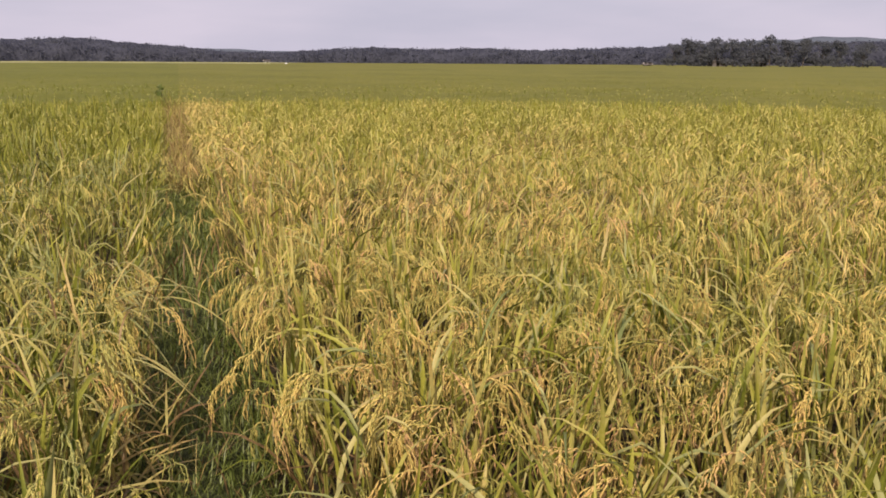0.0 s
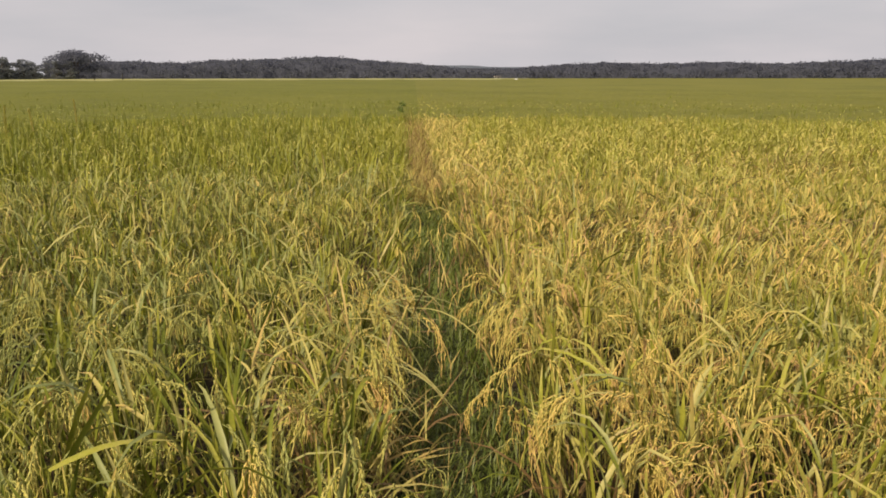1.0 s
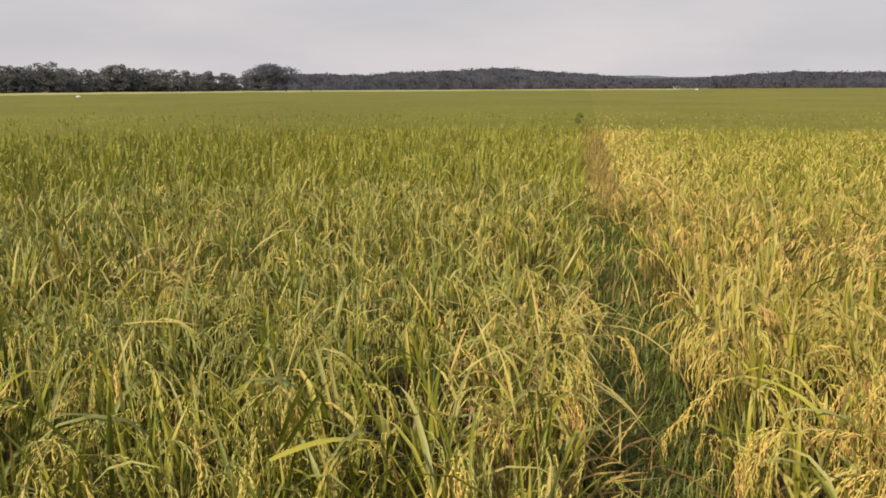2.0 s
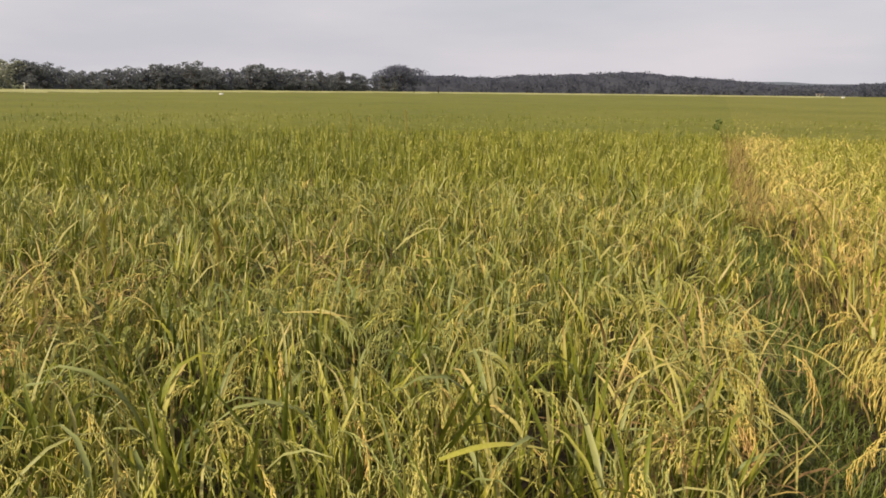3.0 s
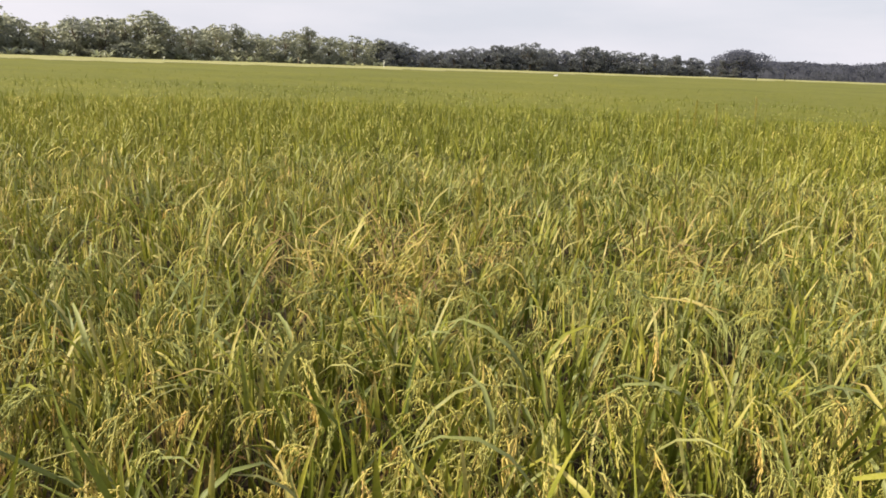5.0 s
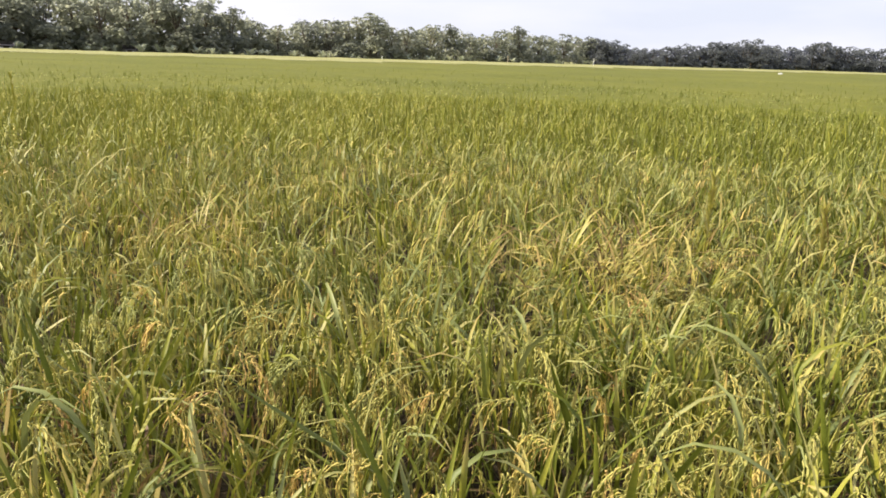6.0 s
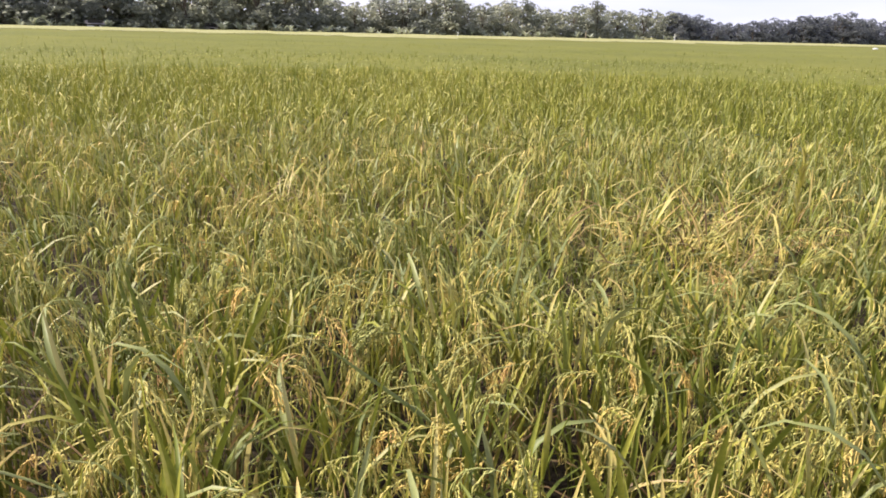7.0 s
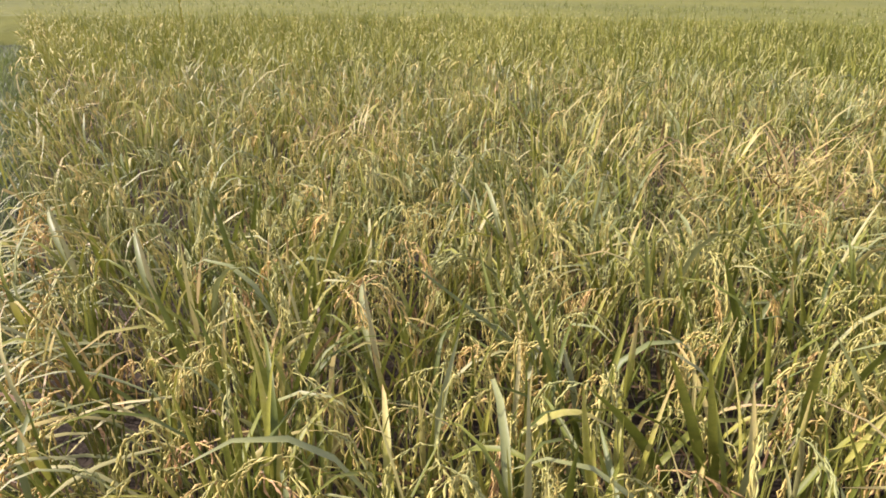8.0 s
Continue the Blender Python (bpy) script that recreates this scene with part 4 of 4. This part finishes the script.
# skylines of the woods: degrees to the left of +y, and degrees above the horizon
NEAR_WOOD = [(60.3, 0.95), (61.9, 1.0), (63.0, 1.5), (64.2, 1.52), (65.8, 1.69), (67.4, 1.55), (68.4, 1.78), (69.6, 2.12), (70.8, 1.75), (72.2, 1.43), (73.3, 1.8),
             (74.8, 2.1), (76.4, 2.08), (77.9, 1.7), (79.2, 2.65), (80.4, 2.25), (81.8, 2.15), (83.3, 2.26), (84.7, 1.8), (85.8, 1.63), (87.1, 1.7), (88.0, 2.35),
             (89.5, 2.6), (90.7, 3.1), (92.0, 3.3), (95.0, 3.4), (98.0, 3.1), (102.0, 3.3), (107.0, 3.2), (113.0, 3.2), (120.0, 3.0)]
MID_WOOD = [(38.0, 1.0), (42.3, 0.98), (44.3, 1.1), (46.0, 1.15), (47.6, 1.25), (49.3, 1.3), (50.4, 1.67), (51.4, 1.3), (52.4, 1.28), (53.6, 1.57), (55.2, 1.5), (57.0, 1.3), (58.7, 1.28), (60.3, 0.95), (61.9, 1.0), (63.0, 1.5), (64.2, 1.52), (65.8, 1.69)]
FAR_WOOD = [(-60, 1.5), (-40, 1.5), (-28, 1.5), (-15, 1.15), (-12, 1.1), (-8, 0.94), (-5.6, 0.87), (-3, 1.0), (1.8, 0.93), (4.9, 1.02), (7.2, 0.93), (9.5, 0.74),
            (12.2, 0.60), (14.8, 0.66), (16.7, 0.84), (18.2, 1.0), (20.4, 1.13), (22.4, 1.34), (24.5, 1.47), (26.5, 1.33), (28.9, 1.22), (31.8, 1.18), (33.5, 0.95), (36.0, 1.07), (38.5, 1.05)]


def skyline(table, az):
    return np.interp(az, [a for a, _ in table], [e for _, e in table])


def wood_dist(az):
    return float(np.interp(az, [38, 42, 50, 60, 70, 80, 90, 105, 125], [400, 390, 330, 265, 210, 190, 178, 168, 165]))


near_trees = [tree(10, 6.5, k, 1100, 0.52, lb, HAZED_FOLIAGE, tn) for k, lb, tn in (
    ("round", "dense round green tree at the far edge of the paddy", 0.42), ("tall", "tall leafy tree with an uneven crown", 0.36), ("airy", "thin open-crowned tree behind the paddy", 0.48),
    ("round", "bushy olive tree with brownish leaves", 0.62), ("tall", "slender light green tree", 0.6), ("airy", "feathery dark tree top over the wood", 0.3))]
fresh = set(near_trees)
az = 64.5
while az < 122:
    D = wood_dist(az) + rng.uniform(-3, 3)
    h = 1.6 + math.tan(radians(skyline(NEAR_WOOD, az))) * D
    t = near_trees[rng.integers(6)]
    place(t, az, D, h / 10 * rng.uniform(0.98, 1.12), rng.uniform(1.2, 1.7), first=t in fresh)
    fresh.discard(t)
    t = near_trees[rng.integers(6)]
    place(t, az + rng.uniform(0.3, 0.9), D + rng.uniform(7, 14), h / 10 * rng.uniform(0.9, 1.08), rng.uniform(1.0, 1.4), first=t in fresh)
    fresh.discard(t)
    t = near_trees[(0, 1, 3, 4)[rng.integers(4)]]
    place(t, az + rng.uniform(0, 0.6), D - rng.uniform(0, 4), h / 10 * rng.uniform(0.3, 0.6), rng.uniform(1.3, 1.9), first=t in fresh)
    fresh.discard(t)
    az += rng.uniform(1.2, 1.8)

lobes = []
for az in np.arange(63.5, 123, 0.42):
    D, a = wood_dist(az) + rng.uniform(1, 7), radians(az)
    h = 1.6 + math.tan(radians(skyline(NEAR_WOOD, az))) * (D + 10)
    lobes.append((-math.sin(a) * (D - 3), math.cos(a) * (D - 3), rng.uniform(0.9, 2.0), 1.9, 1.9, rng.uniform(1.2, 2.4)))
    for up in (0.25, 0.42, 0.60, 0.74):
        e = D + rng.uniform(-1, 6)
        lobes.append((-math.sin(a) * e, math.cos(a) * e, h * up * rng.uniform(0.85, 1.08), 1.8, 1.8, h * rng.uniform(0.12, 0.20)))
tagged(new("undergrowth", mesh_of("undergrowth", leaf_cloud(lobes, 44000, 0.72, 0.55, 0.2), [HAZED_FOLIAGE])), "scrub hazed grey-green, filling the foot of the wood", "undergrowth", kind="stuff")

mid_trees = [tree(11, 9, k, 900, 0.75, lb, HAZED_MID_FOLIAGE, tn - 0.35) for k, lb, tn in (
    ("round", "dark round tree in the far wood, hazed grey-green", 0.85), ("tall", "tall dark tree in the far wood", 0.75), ("airy", "open dark tree standing above the far wood", 0.8))]
fresh = set(mid_trees)
az = 40.7
while az < 65.0:
    D = wood_dist(az) + rng.uniform(-4, 4)
    h = 1.6 + math.tan(radians(skyline(MID_WOOD, az))) * D
    for dd, f in ((0, 1.0), (14, 0.95), (-4, 0.6)):
        t = mid_trees[rng.integers(3)]
        place(t, az + rng.uniform(-0.4, 0.4), D + dd, h / 11 * f * rng.uniform(0.95, 1.1), rng.uniform(1.1, 1.7), first=t in fresh)
        fresh.discard(t)
    az += rng.uniform(0.6, 0.9)
big = tree(13.6, 27, "dome", 6500, 0.75, "huge dome-shaped rain tree rising over the wood", HAZED_FAR_FOLIAGE, 0.36)
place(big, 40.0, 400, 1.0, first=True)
edge_trees = [tree(9, 9, k, 1400, 0.60, "dark roadside tree near the houses", HAZED_MID_FOLIAGE, 0.0) for k in ("round", "tall", "airy")]
fresh = set(edge_trees)
for az, el in ((-15.6, 1.3), (-16.5, 1.62), (-17.4, 1.5), (-18.3, 1.7), (-19.4, 1.6), (-20.5, 1.62), (-21.6, 1.85), (-22.6, 1.55), (-23.6, 1.62), (-24.7, 1.5), (-25.6, 1.45), (-27, 1.4), (-29, 1.4)):
    t = edge_trees[rng.integers(3)]
    place(t, az, 285 + rng.uniform(-4, 8), (1.6 + math.tan(radians(el)) * 285) / 9, rng.uniform(0.9, 1.2), first=t in fresh)
    fresh.discard(t)

lobes = []
for az in np.arange(-62, 42, 0.20):
    el = float(skyline(FAR_WOOD, az))
    h = (1.6 + math.tan(radians(el)) * 460) * (0.98 + 0.06 * float(fractal(np.array([az]), np.array([0.0]), 0.8, 77)[0]))
    for k in range(5):
        D, a = 455 + rng.uniform(-8, 16), radians(az + rng.uniform(-0.2, 0.2))
        w = rng.uniform(1.4, 3.8)
        rz = w * rng.uniform(0.45, 0.9)
        z = h - rz if k == 0 else rng.uniform(0.0, h - rz)
        lobes.append((-math.sin(a) * D, math.cos(a) * D, z, w, w, rz))
for az in np.arange(40, 65.5, 0.3):
    D = wood_dist(az) + rng.uniform(2, 9)
    h = (1.6 + math.tan(radians(skyline(MID_WOOD, az))) * D) * 0.86
    for k in range(4):
        a, rz = radians(az + rng.uniform(-0.2, 0.2)), rng.uniform(1.0, 2.2)
        lobes.append((-math.sin(a) * D, math.cos(a) * D, rng.uniform(0.3, h - rz) if k else h - rz, 2.2, 2.2, rz))
for az in np.arange(118, 300, 1.0):
    D, a = 190 + rng.uniform(-10, 10), radians(az)
    lobes.append((-math.sin(a) * D, math.cos(a) * D, 5.0, 4.5, 4.5, 5.0))
caz = np.arange(-62, 42.1, 0.35)
ch = np.array([1.6 + math.tan(radians(float(skyline(FAR_WOOD, a)))) * 470 for a in caz]) * rng.uniform(0.90, 0.98, len(caz))
cd = 468 + rng.uniform(-3, 3, len(caz))
cv = np.concatenate([np.stack([-np.sin(np.radians(caz)) * (cd + o), np.cos(np.radians(caz)) * (cd + o), ch * k], -1) for o, k in ((-6, 0.0), (-3, 0.6), (4, 1.0), (12, 0.0))])
ci, cj = np.meshgrid(np.arange(3), np.arange(len(caz) - 1), indexing="ij")
ca = (ci * len(caz) + cj).ravel()
core = piece(cv, np.stack([ca, ca + 1, ca + len(caz) + 1, ca + len(caz)], -1), (), 0.3)
tagged(new("far_wood", mesh_of("far_wood", join([leaf_cloud(lobes, 80000, 0.85, 0.4, 0.12), core]), [HAZED_FAR_FOLIAGE])), "dark continuous wood, greyed by haze, along the far horizon", "woods", kind="stuff")


def ridge(name, az0, az1, dist, el, seed, label):
    n = 90
    az = np.linspace(az0, az1, n)
    f = np.sin(np.linspace(0, math.pi, n)) ** 0.5
    h = 1.6 + np.tan(np.radians(el * f * (1 + 0.10 * fractal(az, az * 0, 6.0, seed)))) * dist
    rows = []
    for dd, k in ((0, 0), (60, 0.7), (160, 1.0), (400, 0.2)):
        rows.append(np.stack([-np.sin(np.radians(az)) * (dist + dd), np.cos(np.radians(az)) * (dist + dd), h * k - 2 * (k == 0)], -1))
    v = np.concatenate(rows)
    i, j = np.meshgrid(np.arange(3), np.arange(n - 1), indexing="ij")
    a = (i * n + j).ravel()
    tagged(new(name, mesh_of(name, piece(v, np.stack([a, a + 1, a + n + 1, a + n], -1)), [HAZED_RIDGE], smooth=True)), label, "hills", kind="structure")


ridge("backdrop_ridge", 2, 30, 2300, 0.82, 5, "wooded ridge far behind the fields, coloured pale blue for haze")
ridge("backdrop_ridge", -50, -8, 1900, 1.75, 9, "wooded ridge far behind the fields, coloured pale blue for haze")


def banana(label):
    """A banana clump: a fleshy stem and arching broad leaves with torn edges."""
    ob = new("banana_plant")
    part("stem", mesh_of("stem", stalk(np.array([[0, 0, 0], [0.05, 0, 0.5], [0.0, 0.05, 1.0]]), 0.13, 0.08, 0.5, 7), [BANANA]), ob)
    for k in range(8):
        az = k * 0.785 + rng.uniform(-0.3, 0.3)
        part("leaf", mesh_of("leaf", blade((0, 0, rng.uniform(0.6, 1.0)), az, rng.uniform(0.1, 0.7), rng.uniform(1.1, 2.3), rng.uniform(1.4, 2.6), 0.62, 6, 1.3, rng.uniform(0.3, 0.7), 0.3, 0.3), [BANANA]), ob)
    return tagged(ob, label, "banana plant", "banana plants along the wood")


bananas = [banana("pale green banana plant in front of the wood") for _ in range(3)]
fresh = set(bananas)
for k in range(95):
    az = 73 + 34 * rng.random() if k > 12 else 62 + 12 * rng.random()
    t = bananas[rng.integers(3)]
    place(t, az, wood_dist(az) - rng.uniform(5, 9), rng.uniform(0.55, 1.1), 1.0, first=t in fresh)
    fresh.discard(t)


# ---- houses, posts and sacks at the far edge ----
def solid(name, size, at, mat, parent, label=""):
    bm = bmesh.new()
    bmesh.ops.create_cube(bm, size=1.0, matrix=Matrix.Translation(at) @ Matrix.Diagonal((*size, 1)))
    bmesh.ops.bevel(bm, geom=bm.edges[:], offset=min(size) * 0.08, segments=1, affect="EDGES")
    me = bpy.data.meshes.new(name)
    bm.to_mesh(me)
    bm.free()
    me.materials.append(mat)
    return part(name, me, parent, label)


def house(az, dist, wide, deep, high, label, wall_mat, turn=0.0):
    ob = new("house")
    solid("wall", (wide, deep, high), (0, 0, high / 2), wall_mat, ob)
    bm = bmesh.new()
    w, d, r = wide / 2 + 0.4, deep / 2 + 0.5, deep * 0.32
    pts = [bm.verts.new(p) for p in ((-w, -d, high + 0.02), (w, -d, high + 0.02), (w, d, high + 0.02), (-w, d, high + 0.02), (-w, 0, high + r), (w, 0, high + r))]
    for f in ((0, 1, 5, 4), (2, 3, 4, 5), (0, 4, 3), (1, 2, 5), (3, 2, 1, 0)):
        bm.faces.new([pts[i] for i in f])
    me = bpy.data.meshes.new("roof")
    bm.to_mesh(me)
    bm.free()
    me.materials.append(ROOFING)
    part("roof", me, ob, "weathered reddish sheet roof")
    solid("door", (0.9, 0.08, 2.0), (wide * 0.1, -deep / 2 - 0.02, 1.0), DARK, ob)
    for fx in (-0.32, 0.36):
        solid("window", (1.0, 0.08, 1.0), (wide * fx, -deep / 2 - 0.02, 1.5), DARK, ob)
    a = radians(az)
    ob.matrix_basis = pose(-math.sin(a) * dist, math.cos(a) * dist, 0, 0, 0, az + turn)
    return tagged(ob, label, "house", "houses at the field's edge")


house(-13.9, 300, 2.6, 2.4, 1.1, "small brown house half hidden by trees", ROOFING, 15)
house(-18.4, 292, 6, 4, 2.3, "low brown house before dark trees", ROOFING, -10)
house(-20.9, 293, 4.5, 4, 2.0, "small weathered farmhouse before dark trees", ROOFING, 20)
house(12.2, 446, 3.0, 2.6, 1.3, "white farm shed far across the fields", WHITE, 5)
house(102.6, 161, 2.2, 2.0, 1.2, "small white hut at the wood's edge", WHITE, 10)
house(95.4, 168, 1.9, 1.6, 1.0, "low white shed among banana plants", WHITE, -15)


def marker(az, dist, high, wide, mat, label, base=0.0):
    ob = new("marker_post")
    p = np.array([[0, 0, -0.05], [0.01 * high, 0, high * 0.5], [0.0, 0.02 * high, high]])
    part("post", mesh_of("post", stalk(p, wide, wide * 0.85, 0.5, 7), [mat]), ob)
    solid("cap", (wide * 2.6, wide * 2.6, wide * 1.2), (0, 0.02 * high, high), mat, ob)
    a = radians(az)
    ob.matrix_basis = pose(-math.sin(a) * dist, math.cos(a) * dist, base)
    return tagged(ob, label, "post", "posts at the field's edge")


marker(64.24, 195, 2.2, 0.10, WHITE, "pale wooden post at the paddy's far edge")
marker(78.86, 172, 1.3, 0.10, WHITE, "short white post at the paddy's far edge")
marker(70.1, 195, 2.2, 0.12, WOOD, "weathered wooden post before the wood")
marker(37.4, 260, 2.6, 0.14, DARK, "thin dark post at the far field edge")
marker(39.1, 260, 1.6, 0.14, DARK, "short dark post at the far field edge")


def sack(az, dist, size, z, label):
    bm = bmesh.new()
    bmesh.ops.create_icosphere(bm, subdivisions=2, radius=1.0)
    for vv in bm.verts:
        vv.co = Vector((vv.co.x * size, vv.co.y * size * 0.6, max(vv.co.z, -0.5) * size * 0.42)) * (1 + 0.15 * noise.noise(vv.co * 2.1))
    me = bpy.data.meshes.new("plastic_sack")
    bm.to_mesh(me)
    bm.free()
    me.materials.append(WHITE)
    a = radians(az)
    ob = new("plastic_sack", me)
    ob.matrix_basis = pose(-math.sin(a) * dist, math.cos(a) * dist, z, 0, 0, az)
    return tagged(ob, label, "sack")


sack(52.4, 105, 0.30, 0.85, "white plastic sack lying on the rice")
sack(10.9, 240, 0.5, 0.9, "white plastic sheet bundled in the field")


def weed_bush(x, y, h, label):
    """A small dark weed standing at the path's end."""
    ob = new("weed_bush")
    lob = [(rng.normal(0, 0.07), rng.normal(0, 0.07), h * f, 0.10, 0.10, 0.10) for f in (0.25, 0.45, 0.6, 0.75, 0.9)]
    part("stem", mesh_of("stem", stalk(np.array([[0, 0, 0], [0.02, 0, h * 0.5], [0, 0.01, h * 0.9]]), 0.012, 0.005, 0.2, 5), [BARK]), ob)
    part("foliage", mesh_of("foliage", leaf_cloud(lob, 160, 0.07, 0.1), [GRASS]), ob)
    ob.matrix_basis = pose(x, y, 0)
    return tagged(ob, label, "weed")


weed_bush(-7.55, 21.6, 0.95, "small dark leafy weed at the end of the path")


def loose_straw(base, tip, width, label):
    """A dry straw blade resting on the plants."""
    ob = new("straw", mesh_of("straw", long_leaf((0, 0, 0), np.array(tip) - np.array(base), width, 0.015, 0.74), [LEAF], smooth=True))
    ob.matrix_basis = pose(*base)
    return tagged(ob, label, "straw")


loose_straw((-3.05, 2.22, 0.64), (-2.74, 2.38, 0.63), 0.014, "dry straw blade lying across the rice leaves")
loose_straw((-3.31, 6.96, 0.72), (-3.36, 7.0, 0.93), 0.02, "pale dry straw blade sticking out of the rice")
